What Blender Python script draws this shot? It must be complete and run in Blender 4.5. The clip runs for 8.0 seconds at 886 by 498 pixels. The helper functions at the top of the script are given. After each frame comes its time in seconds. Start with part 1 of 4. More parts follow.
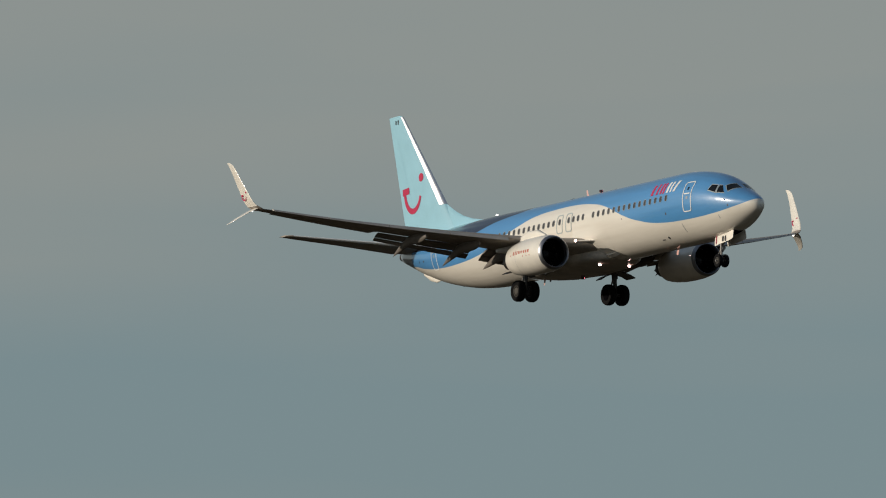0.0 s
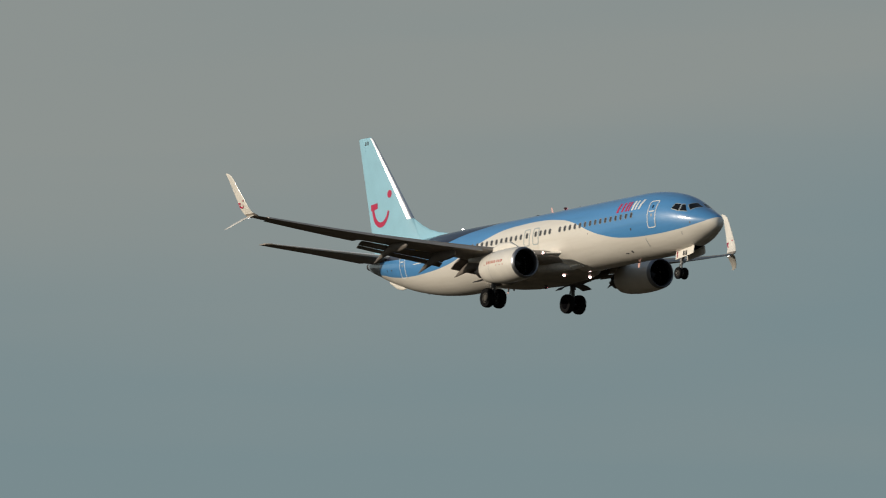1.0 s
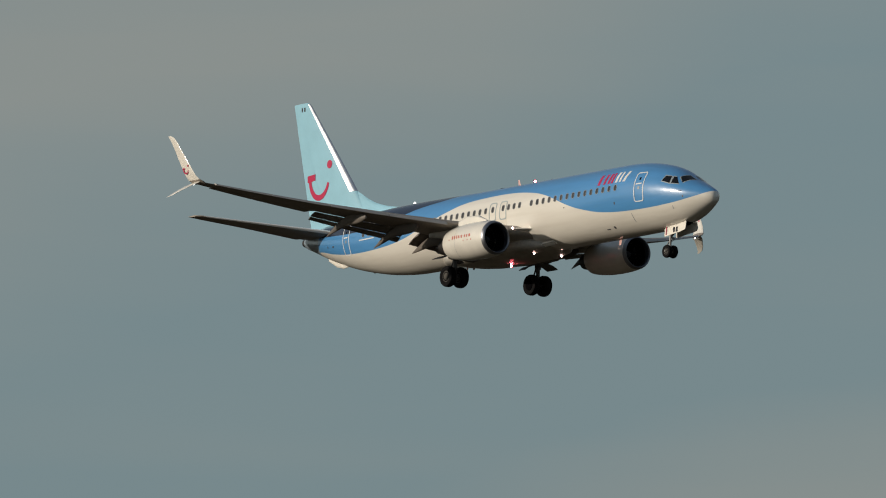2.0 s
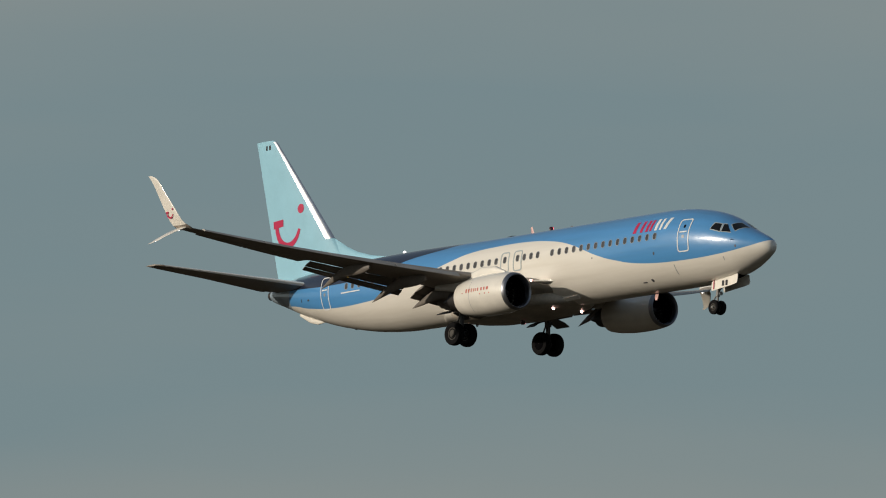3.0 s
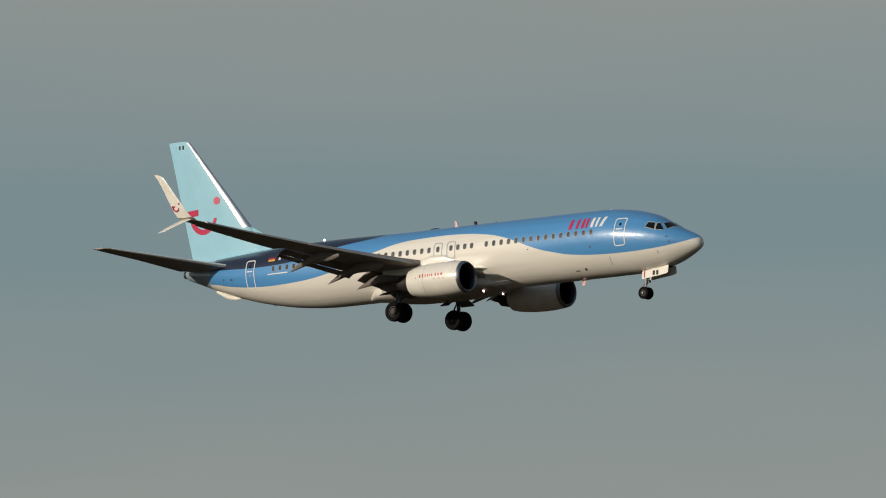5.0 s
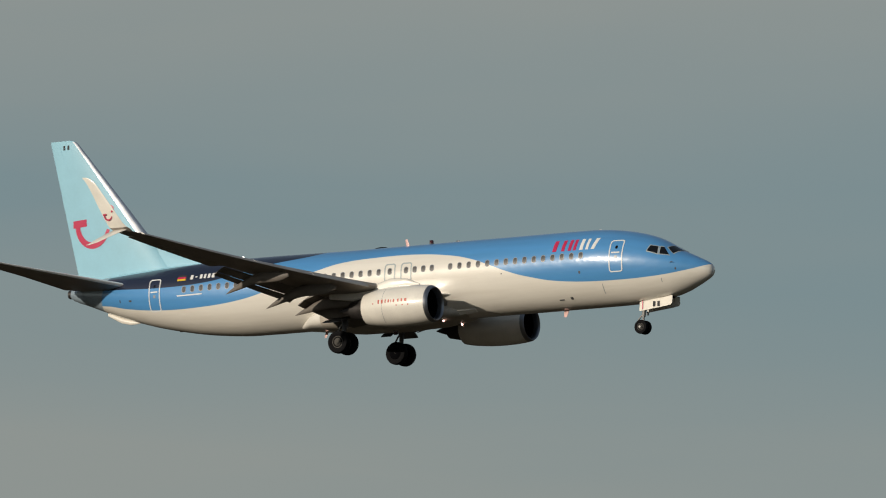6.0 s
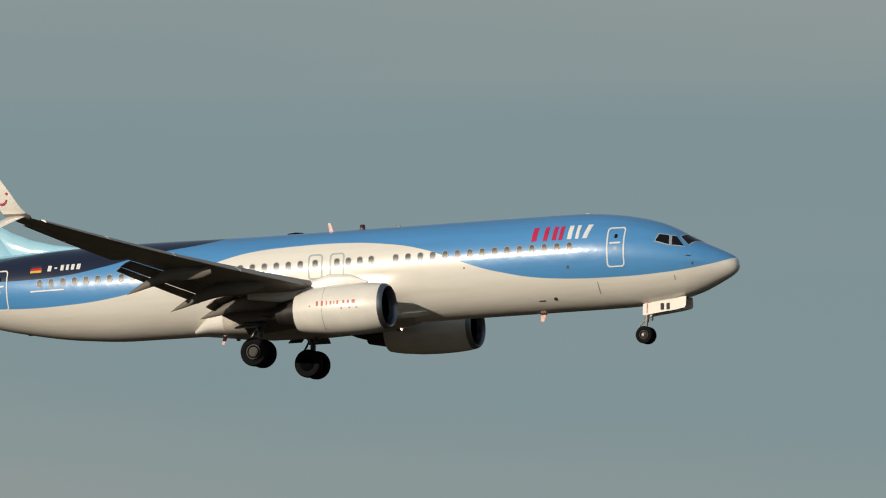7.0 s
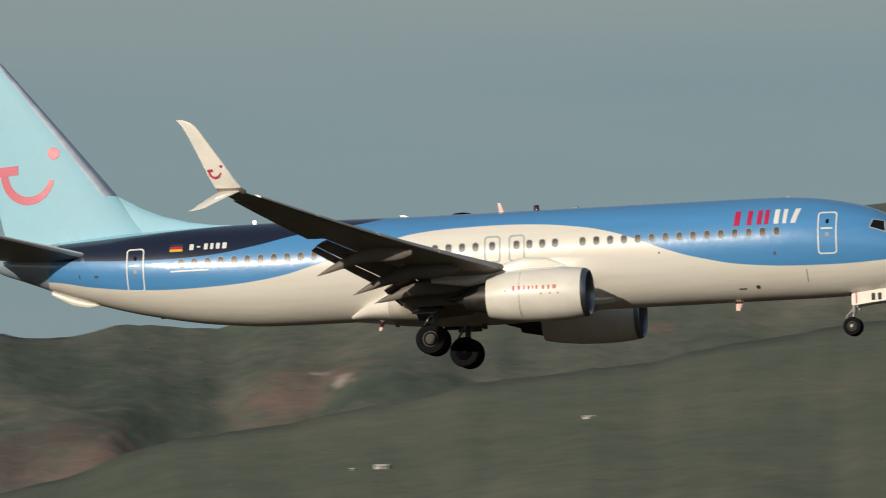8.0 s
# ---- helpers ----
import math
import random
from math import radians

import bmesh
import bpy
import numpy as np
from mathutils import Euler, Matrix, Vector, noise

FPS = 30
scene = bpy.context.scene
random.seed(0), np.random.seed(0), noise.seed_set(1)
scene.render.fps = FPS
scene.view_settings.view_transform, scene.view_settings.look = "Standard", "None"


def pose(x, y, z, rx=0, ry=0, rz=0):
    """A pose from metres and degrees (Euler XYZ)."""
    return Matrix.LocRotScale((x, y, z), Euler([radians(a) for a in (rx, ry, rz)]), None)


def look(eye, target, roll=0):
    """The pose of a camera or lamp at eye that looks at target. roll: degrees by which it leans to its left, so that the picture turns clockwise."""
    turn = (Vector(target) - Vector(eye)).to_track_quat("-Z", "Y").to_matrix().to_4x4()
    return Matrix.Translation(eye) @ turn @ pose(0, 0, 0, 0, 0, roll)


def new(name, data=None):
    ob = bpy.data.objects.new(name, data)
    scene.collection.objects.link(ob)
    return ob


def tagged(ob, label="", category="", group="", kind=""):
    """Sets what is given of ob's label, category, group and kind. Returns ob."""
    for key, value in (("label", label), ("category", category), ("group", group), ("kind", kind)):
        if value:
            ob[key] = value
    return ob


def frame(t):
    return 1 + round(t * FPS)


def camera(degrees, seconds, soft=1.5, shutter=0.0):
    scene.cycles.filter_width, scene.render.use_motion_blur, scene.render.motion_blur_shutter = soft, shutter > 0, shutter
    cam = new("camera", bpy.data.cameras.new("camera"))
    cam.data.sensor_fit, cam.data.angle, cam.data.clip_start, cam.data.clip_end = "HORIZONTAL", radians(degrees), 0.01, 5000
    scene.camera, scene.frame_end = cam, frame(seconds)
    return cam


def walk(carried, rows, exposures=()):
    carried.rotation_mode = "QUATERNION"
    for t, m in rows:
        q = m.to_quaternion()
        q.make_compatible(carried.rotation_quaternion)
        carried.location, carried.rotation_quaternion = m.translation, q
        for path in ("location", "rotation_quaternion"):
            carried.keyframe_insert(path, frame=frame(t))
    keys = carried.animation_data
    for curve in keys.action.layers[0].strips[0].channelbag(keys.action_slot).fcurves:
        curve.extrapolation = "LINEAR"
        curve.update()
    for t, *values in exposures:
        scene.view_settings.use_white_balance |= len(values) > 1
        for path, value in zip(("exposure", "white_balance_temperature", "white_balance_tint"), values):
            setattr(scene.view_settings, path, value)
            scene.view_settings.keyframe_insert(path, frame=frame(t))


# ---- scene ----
# ------------------------------------------------------------------ camera
# A long lens on a stand beside the approach path; it pans with the aircraft.
EYE = (0.0, 0.0, 1.7)
cam = camera(4.65, 8.0, soft=1.05, shutter=0.12)
CAM = [
    (0, 95.0284, 0.187, 59.691),
    (0.1, 95.0361, 0.0573, 59.4831),
    (0.2, 95.0823, -0.063, 59.27),
    (0.3, 95.1465, -0.1779, 58.9856),
    (0.4, 95.2132, -0.2751, 58.5069),
    (0.5, 95.2239, -0.3598, 58.0992),
    (0.6, 95.2292, -0.424, 57.7005),
    (0.7, 95.2662, -0.4697, 57.347),
    (0.8, 95.3249, -0.5098, 57.1386),
    (0.9, 95.3452, -0.5502, 56.9247),
    (1, 95.3398, -0.6053, 56.8485),
    (1.1, 95.3308, -0.6703, 56.5932),
    (1.2, 95.3138, -0.7448, 56.2576),
    (1.3, 95.2789, -0.8079, 55.8867),
    (1.4, 95.2589, -0.8593, 55.4645),
    (1.5, 95.2772, -0.8727, 55.0799),
    (1.6, 95.3049, -0.8479, 54.7709),
    (1.7, 95.3377, -0.8108, 54.4651),
    (2.8, 95.6201, -0.665, 49.8957),
    (2.9, 95.6938, -0.6473, 49.3239),
    (3, 95.7357, -0.6211, 49.1385),
    (3.1, 95.762, -0.5902, 49.0834),
    (3.2, 95.7826, -0.5673, 48.6677),
    (3.3, 95.7888, -0.5501, 48.1943),
    (3.4, 95.7741, -0.5503, 47.6846),
    (3.5, 95.7517, -0.5742, 47.0677),
    (3.6, 95.716, -0.6239, 46.2851),
    (3.7, 95.7109, -0.682, 45.6546),
    (3.8, 95.6904, -0.7218, 45.1288),
    (3.9, 95.6819, -0.7106, 44.6812),
    (4, 95.6635, -0.6302, 44.2384),
    (4.1, 95.6532, -0.4699, 43.7756),
    (4.2, 95.6098, -0.2921, 43.2599),
    (5.3, 95.3759, -0.4235, 35.4247),
    (5.4, 95.3826, -0.4295, 35.0555),
    (5.5, 95.3872, -0.4353, 34.6578),
    (5.6, 95.3916, -0.47, 34.0559),
    (5.7, 95.3946, -0.5331, 33.2793),
    (5.8, 95.3802, -0.6018, 32.3865),
    (5.9, 95.346, -0.6703, 31.2655),
    (6, 95.2963, -0.7152, 30.2467),
    (6.1, 95.2619, -0.7334, 29.3054),
    (6.2, 95.1857, -0.722, 28.3998),
    (6.3, 95.1456, -0.6933, 27.5654),
    (6.4, 95.129, -0.6474, 26.7285),
    (6.5, 95.1257, -0.5892, 25.8603),
    (6.6, 95.1356, -0.5272, 25.0236),
    (6.7, 95.13, -0.4644, 24.2034),
    (6.8, 95.1182, -0.4123, 23.392),
    (6.9, 95.1007, -0.3665, 22.5556),
    (7, 95.0657, -0.342, 21.7039),
    (7.1, 95.0259, -0.338, 20.8041),
    (7.2, 94.9591, -0.3494, 19.9584),
    (7.3, 94.9107, -0.3666, 19.0985),
    (7.4, 94.8561, -0.3895, 18.2425),
    (7.5, 94.8141, -0.4031, 17.3759),
    (7.6, 94.7811, -0.4012, 16.5095),
    (7.7, 94.7874, -0.39, 15.6187),
    (7.8, 94.7756, -0.3669, 14.7533),
    (8, 94.7725, -0.3027, 13.0361),
]
walk(cam, [(t, pose(*EYE, rx, ry, rz)) for t, rx, ry, rz in CAM],
     [(0.0, 0.0), (0.9, 0.0), (1.5, -0.04), (3.0, -0.07), (3.5, -0.05), (4.0, 0.0), (5.9, 0.0), (6.5, 0.05), (7.1, 0.12), (7.2, 0.06), (7.4, 0.08), (7.8, 0.04), (8.0, 0.14)])

# ------------------------------------------------------------------ light
SUN_DIR = Vector((-0.336, -0.882, 0.235)).normalized()
sun_data = bpy.data.lights.new("sun", "SUN")
sun_data.energy, sun_data.angle, sun_data.color = 2.9, radians(0.53), (1.0, 0.89, 0.74)
sun = new("sun", sun_data)
sun.matrix_world = look((0, 0, 300), Vector((0, 0, 300)) - SUN_DIR)

world = bpy.data.worlds.new("sky")
scene.world = world
world.use_nodes = True
wn, wl = world.node_tree.nodes, world.node_tree.links
wn.clear()


def wnode(kind, **values):
    n = wn.new(kind)
    for key, v in values.items():
        n.inputs[key].default_value = v
    return n


w_out = wn.new("ShaderNodeOutputWorld")
w_sky = wn.new("ShaderNodeTexSky")
w_sky.sky_type, w_sky.sun_disc = "NISHITA", False
w_sky.sun_elevation = math.asin(SUN_DIR.z)
w_sky.sun_rotation = math.atan2(SUN_DIR.x, SUN_DIR.y)
w_clear = wnode("ShaderNodeBackground", Strength=0.08)
wl.new(w_sky.outputs[0], w_clear.inputs[0])
w_dir = wn.new("ShaderNodeTexCoord")


def wmath(op, a, b, c=None, clamp=False):
    q = wn.new("ShaderNodeMath")
    q.operation, q.use_clamp = op, clamp
    for i, v in enumerate((a, b, c)):
        if v is None:
            continue
        if isinstance(v, (int, float)):
            q.inputs[i].default_value = v
        else:
            wl.new(v, q.inputs[i])
    return q.outputs[0]


w_sep = wn.new("ShaderNodeSeparateXYZ")
wl.new(w_dir.outputs["Generated"], w_sep.inputs[0])
bearing = wmath("MULTIPLY", wmath("ARCTAN2", w_sep.outputs["X"], w_sep.outputs["Y"]), 180 / math.pi)
rise = wmath("MULTIPLY", w_sep.outputs["Z"], 180 / math.pi)


def drift(scale, seed, detail=3.0):
    """Long thin cloud streaks, a little tilted."""
    mp = wn.new("ShaderNodeMapping")
    mp.inputs["Rotation"].default_value = (radians(2), radians(-3), 0)
    mp.inputs["Location"].default_value = (seed, seed * 0.7, seed * 0.3)
    mp.inputs["Scale"].default_value = scale
    wl.new(w_dir.outputs["Generated"], mp.inputs[0])
    t = wnode("ShaderNodeTexNoise", Scale=1.0, Detail=detail, Roughness=0.45, Distortion=0.25)
    wl.new(mp.outputs[0], t.inputs["Vector"])
    return wmath("SUBTRACT", t.outputs["Fac"], 0.5)


def bank_edge(points):
    """The height of a cloud bank's edge over the bearing, in degrees."""
    c = wn.new("ShaderNodeFloatCurve")
    cv = c.mapping.curves[0]
    c.mapping.use_clip = False
    while len(cv.points) < len(points):
        cv.points.new(0.5, 0.5)
    for p, (az, el) in zip(cv.points, points):
        p.location = ((az + 180) / 360, el / 20)
    c.mapping.update()
    wl.new(wmath("MULTIPLY_ADD", bearing, 1 / 360, 0.5), c.inputs["Value"])
    return wmath("MULTIPLY", c.outputs[0], 20.0)


ragged = wmath("MULTIPLY", drift((5, 5, 30), 0.0), 1.6)
level = wmath("ADD", rise, ragged)
over = wmath("MULTIPLY_ADD", wmath("SUBTRACT", level, bank_edge([(-180, 4.2), (-80, 4.5), (-60, 4.95), (-54, 5.7), (-49, 7.3), (-44, 6.7), (-36, 6.1), (-26, 5.95), (-14, 6.1), (40, 6.0), (180, 4.2)])), 0.85, 0.5, True)
under = wmath("MULTIPLY_ADD", wmath("SUBTRACT", bank_edge([(-180, 2.5), (-80, 2.6), (-60, 3.1), (-55, 3.4), (-50, 4.5), (-40, 4.85), (-32, 4.6), (-26, 4.3), (-20, 3.5), (-10, 3.4), (40, 3.0), (180, 2.5)]), level), 0.85, 0.5, True)
thick = wmath("ADD", wmath("MAXIMUM", over, under), wmath("MULTIPLY", drift((12, 12, 90), 3.0, 4.0), 0.8), None, True)
w_ramp = wn.new("ShaderNodeValToRGB")
w_ramp.color_ramp.elements[0].position, w_ramp.color_ramp.elements[0].color = 0.0, (0.187, 0.256, 0.277, 1)
w_ramp.color_ramp.elements[1].position, w_ramp.color_ramp.elements[1].color = 1.0, (0.265, 0.290, 0.280, 1)
wl.new(thick, w_ramp.inputs[0])
w_cloud = wnode("ShaderNodeBackground", Strength=1.0)
wl.new(w_ramp.outputs[0], w_cloud.inputs[0])
w_mix = wn.new("ShaderNodeMixShader")
wl.new(wmath("MULTIPLY_ADD", wmath("MULTIPLY_ADD", rise, -1 / 14, 24 / 14, True), 0.74, 0.20), w_mix.inputs[0])  # haze banks near the horizon, clear above
wl.new(w_clear.outputs[0], w_mix.inputs[1])
wl.new(w_cloud.outputs[0], w_mix.inputs[2])
wl.new(w_mix.outputs[0], w_out.inputs[0])

# ------------------------------------------------------------------ materials


def ramp_of(nodes, links, source, stops):
    r = nodes.new("ShaderNodeValToRGB")
    els = r.color_ramp.elements
    els[0].position, els[0].color = stops[0][0], (*stops[0][1], 1)
    els[1].position, els[1].color = stops[-1][0], (*stops[-1][1], 1)
    for p, c in stops[1:-1]:
        e = els.new(p)
        e.color = (*c, 1)
    links.new(source, r.inputs[0])
    return r.outputs[0]


def surface(name, colour, rough=0.4, metal=0.0, grain=0.0, scale=2.0, bump=0.0, bump_scale=20.0, coat=0.0, glow=0.0, gloss=0.5, coat_rough=0.10):
    """A material: base colour with broad stains and fine grain, and a fine relief."""
    m = bpy.data.materials.new(name)
    m.use_nodes = True
    n, l = m.node_tree.nodes, m.node_tree.links
    b = n["Principled BSDF"]
    b.inputs["Base Color"].default_value = (*colour, 1)
    b.inputs["Roughness"].default_value = rough
    b.inputs["Metallic"].default_value = metal
    b.inputs["Coat Weight"].default_value = coat
    b.inputs["Coat Roughness"].default_value = coat_rough
    b.inputs["Coat IOR"].default_value = 1.65
    b.inputs["Specular IOR Level"].default_value = gloss
    co = n.new("ShaderNodeTexCoord")
    if grain:
        broad, fine = n.new("ShaderNodeTexNoise"), n.new("ShaderNodeTexNoise")
        for t, k in ((broad, scale), (fine, scale * 9)):
            t.inputs["Scale"].default_value, t.inputs["Detail"].default_value = k, 4
            l.new(co.outputs["Object"], t.inputs["Vector"])
        add = n.new("ShaderNodeMath")
        add.operation = "MULTIPLY_ADD"
        l.new(fine.outputs["Fac"], add.inputs[0])
        add.inputs[1].default_value = 0.4
        l.new(broad.outputs["Fac"], add.inputs[2])
        dark, light = [tuple(min(1, c * k) for c in colour) for k in (1 - grain, 1 + grain)]
        l.new(ramp_of(n, l, add.outputs[0], [(0.45, dark), (0.95, light)]), b.inputs["Base Color"])
        rr = n.new("ShaderNodeMapRange")
        rr.inputs["To Min"].default_value, rr.inputs["To Max"].default_value = rough * 0.8, min(1, rough * 1.25)
        l.new(broad.outputs["Fac"], rr.inputs["Value"])
        l.new(rr.outputs[0], b.inputs["Roughness"])
    if bump:
        t, bp = n.new("ShaderNodeTexNoise"), n.new("ShaderNodeBump")
        t.inputs["Scale"].default_value, t.inputs["Detail"].default_value = bump_scale, 5
        l.new(co.outputs["Object"], t.inputs["Vector"])
        bp.inputs["Strength"].default_value, bp.inputs["Distance"].default_value = bump, 0.02
        l.new(t.outputs["Fac"], bp.inputs["Height"])
        l.new(bp.outputs[0], b.inputs["Normal"])
    if glow:
        b.inputs["Emission Color"].default_value = (*colour, 1)
        b.inputs["Emission Strength"].default_value = glow
    return m


WHITE, BLUE, NAVY, AQUA = (0.84, 0.80, 0.72), (0.085, 0.30, 0.62), (0.008, 0.012, 0.035), (0.32, 0.59, 0.72)
RED = (0.52, 0.022, 0.085)


def livery():
    """Fuselage paint: white belly, blue upper body with a wave edge, navy and aqua sweeps towards the tail, grey tail cone."""
    m = bpy.data.materials.new("fuselage_livery")
    m.use_nodes = True
    n, l = m.node_tree.nodes, m.node_tree.links
    b = n["Principled BSDF"]
    co, sep = n.new("ShaderNodeTexCoord"), n.new("ShaderNodeSeparateXYZ")
    l.new(co.outputs["Object"], sep.inputs[0])

    def math_node(op, a, c, third=None, clamp=False):
        q = n.new("ShaderNodeMath")
        q.operation, q.use_clamp = op, clamp
        for i, v in enumerate((a, c, third)):
            if v is None:
                continue
            if isinstance(v, (int, float)):
                q.inputs[i].default_value = v
            else:
                l.new(v, q.inputs[i])
        return q.outputs[0]

    station = math_node("MULTIPLY", sep.outputs["X"], -1 / 40)
    height = math_node("MULTIPLY_ADD", sep.outputs["Z"], 1 / 6, 0.5)

    def above(points):
        """1 above a line given by (metres aft of the nose, height)."""
        c = n.new("ShaderNodeFloatCurve")
        cv = c.mapping.curves[0]
        c.mapping.use_clip = False
        while len(cv.points) < len(points):
            cv.points.new(0.5, 0.5)
        for p, (s, z) in zip(cv.points, points):
            p.location = (s / 40, z / 6 + 0.5)
        c.mapping.update()
        l.new(station, c.inputs["Value"])
        return math_node("MULTIPLY_ADD", math_node("SUBTRACT", height, c.outputs[0]), 250.0, 0.5, True)

    def mix(fac, a, colour):
        q = n.new("ShaderNodeMix")
        q.data_type = "RGBA"
        l.new(fac, q.inputs["Factor"])
        if isinstance(a, tuple):
            q.inputs["A"].default_value = (*a, 1)
        else:
            l.new(a, q.inputs["A"])
        q.inputs["B"].default_value = (*colour, 1)
        return [o for o in q.outputs if o.type == "RGBA"][0]

    colour = mix(above(WAVE), WHITE, BLUE)
    colour = mix(above(SWEEP), colour, NAVY)
    colour = mix(above(FILLET), colour, AQUA)
    cone = math_node("MULTIPLY_ADD", math_node("MULTIPLY_ADD", sep.outputs["Z"], 0.25, math_node("MULTIPLY", sep.outputs["X"], -1.0)), 12.0, -35.2 * 12, True)
    colour = mix(cone, colour, (0.27, 0.34, 0.40))
    # grime: long faint streaks along the belly and fine mottling
    mp, grime, fine = n.new("ShaderNodeMapping"), n.new("ShaderNodeTexNoise"), n.new("ShaderNodeTexNoise")
    mp.inputs["Scale"].default_value = (0.12, 1.6, 1.6)
    l.new(co.outputs["Object"], mp.inputs[0])
    l.new(mp.outputs[0], grime.inputs["Vector"])
    grime.inputs["Scale"].default_value, grime.inputs["Detail"].default_value = 2.0, 6
    l.new(co.outputs["Object"], fine.inputs["Vector"])
    fine.inputs["Scale"].default_value, fine.inputs["Detail"].default_value = 3.0, 5
    dirt = math_node("MULTIPLY", math_node("MULTIPLY_ADD", grime.outputs["Fac"], 2.2, -0.85, True), 0.22)
    dull = n.new("ShaderNodeMix")
    dull.data_type, dull.blend_type = "RGBA", "MULTIPLY"
    l.new(dirt, dull.inputs["Factor"])
    l.new(colour, dull.inputs["A"])
    dull.inputs["B"].default_value = (0.55, 0.50, 0.42, 1)
    l.new([o for o in dull.outputs if o.type == "RGBA"][0], b.inputs["Base Color"])
    rough = n.new("ShaderNodeMapRange")
    rough.inputs["To Min"].default_value, rough.inputs["To Max"].default_value = 0.30, 0.36
    b.inputs["Specular IOR Level"].default_value = 0.4
    l.new(fine.outputs["Fac"], rough.inputs["Value"])
    l.new(rough.outputs[0], b.inputs["Roughness"])
    b.inputs["Coat Weight"].default_value, b.inputs["Coat Roughness"].default_value = 1.0, 0.125
    b.inputs["Coat IOR"].default_value = 1.65
    # skin panels: shallow oil-canning between the frames
    bp, skin = n.new("ShaderNodeBump"), n.new("ShaderNodeTexNoise")
    skin.inputs["Scale"].default_value, skin.inputs["Detail"].default_value = 1.9, 2
    l.new(co.outputs["Object"], skin.inputs["Vector"])
    bp.inputs["Strength"].default_value, bp.inputs["Distance"].default_value = 0.34, 0.03
    l.new(skin.outputs["Fac"], bp.inputs["Height"])
    l.new(bp.outputs[0], b.inputs["Normal"])
    l.new(bp.outputs[0], b.inputs["Coat Normal"])
    return m


WAVE = [(0, -0.42), (1.1, -0.72), (2.7, -0.94), (5, -1.02), (7.5, -0.90), (9.5, -0.53), (10.7, -0.17), (11.8, 0.26), (12.9, 0.64), (14.1, 0.90),
        (16.3, 1.12), (18.6, 1.12), (20.2, 1.02), (21.8, 0.68), (24.3, -0.02), (26.5, -0.50), (28.8, -0.66), (31, -0.64), (33.3, -0.4), (35, -0.08), (38, 0.2)]
SWEEP = [(0, 2.9), (18, 2.9), (21.3, 1.95), (22.6, 1.55), (24, 1.36), (25, 1.22), (26.9, 0.82), (28.6, 0.57), (30.9, 0.5), (34, 0.65), (38, 0.9)]
FILLET = [(0, 2.9), (24, 2.9), (27.4, 2.0), (28.6, 1.78), (31, 1.62), (33.4, 1.46), (38, 1.3)]

M_SKIN = livery()
M_WHITE = surface("white_paint", WHITE, 0.38, 0, 0.07, 1.2, 0.02, 3, 1.0, coat_rough=0.13)
M_COWL = surface("polished_white_paint", WHITE, 0.38, 0, 0.07, 1.2, 0.0, 3, 1.0, coat_rough=0.09)
# mottled grey-beige, well darker than the white paint
M_BELLY = surface("grey_belly_paint", (0.46, 0.42, 0.36), 0.4, 0, 0.3, 1.1, 0.04, 6)
M_AQUA = surface("aqua_paint", AQUA, 0.45, 0, 0.05, 0.8, 0.02, 1.5, 0.35, gloss=0.2, coat_rough=0.06)
M_RED = surface("red_decal", RED, 0.35, 0, 0.06, 3.0)
M_DECAL_WHITE = surface("white_decal", (0.78, 0.78, 0.76), 0.35, 0, 0.05, 3.0)
M_DECAL_DARK = surface("dark_decal", (0.03, 0.03, 0.035), 0.7, 0, 0.1, 3.0)
M_GREY = surface("grey_wing_paint", (0.33, 0.29, 0.25), 0.45, 0, 0.16, 0.9, 0.05, 5, gloss=0.3)
# wing grey darkened: shade under the inner wing is put into this colour
M_FLAP = surface("shaded_flap_paint", (0.20, 0.175, 0.15), 0.5, 0, 0.22, 1.2, 0.05, 5, gloss=0.25)
M_DARK_GREY = surface("dark_grey_metal", (0.10, 0.10, 0.105), 0.45, 0.3, 0.2, 2.0)
M_BARE = surface("polished_metal", (0.86, 0.86, 0.87), 0.30, 1.0, 0.06, 2.0)
# this grey too is lowered for the shade under the inner wing
M_FAIRING = surface("grey_fairing_paint", (0.17, 0.15, 0.13), 0.5, 0, 0.15, 1.5, gloss=0.3)
M_LIP = surface("dull_inlet_metal", (0.30, 0.31, 0.34), 0.42, 1.0, 0.1, 2.0)
M_STEEL = surface("gear_paint", (0.24, 0.235, 0.23), 0.4, 0.2, 0.15, 4.0)
M_RUBBER = surface("tyre_rubber", (0.008, 0.008, 0.009), 0.95, 0, 0.2, 6.0, 0.1, 40, gloss=0.12)
M_RIM = surface("wheel_rim", (0.075, 0.07, 0.062), 0.85, 0.0, 0.15, 8.0)
M_GLASS = surface("dark_window", (0.008, 0.009, 0.011), 0.08, 0, 0.1, 4.0, 0, 20, gloss=0.35)
# near-white, hardly metallic: the glint of bare metal is put into the colour
M_EDGE = surface("glint_white_leading_edge", (0.92, 0.92, 0.91), 0.32, 0.15, 0.05, 2.0)
M_SLAT = surface("dull_slat_metal", (0.42, 0.40, 0.38), 0.5, 0.4, 0.12, 1.5)
M_DOOR = surface("satin_white_paint", WHITE, 0.5, 0, 0.06, 2.0, gloss=0.2)
M_OUTLINE = surface("pale_outline_paint", (0.40, 0.45, 0.46), 0.4, 0, 0.06, 3.0)
M_PANE = surface("cabin_window", (0.055, 0.052, 0.050), 0.3, 0, 0.5, 1.7, 0, 20, 0.2)
M_FRAME = surface("window_frame", (0.30, 0.32, 0.34), 0.4, 0.1, 0.08, 5.0)
M_SOOT = surface("burnt_nozzle", (0.055, 0.05, 0.048), 0.5, 0.7, 0.25, 3.0)
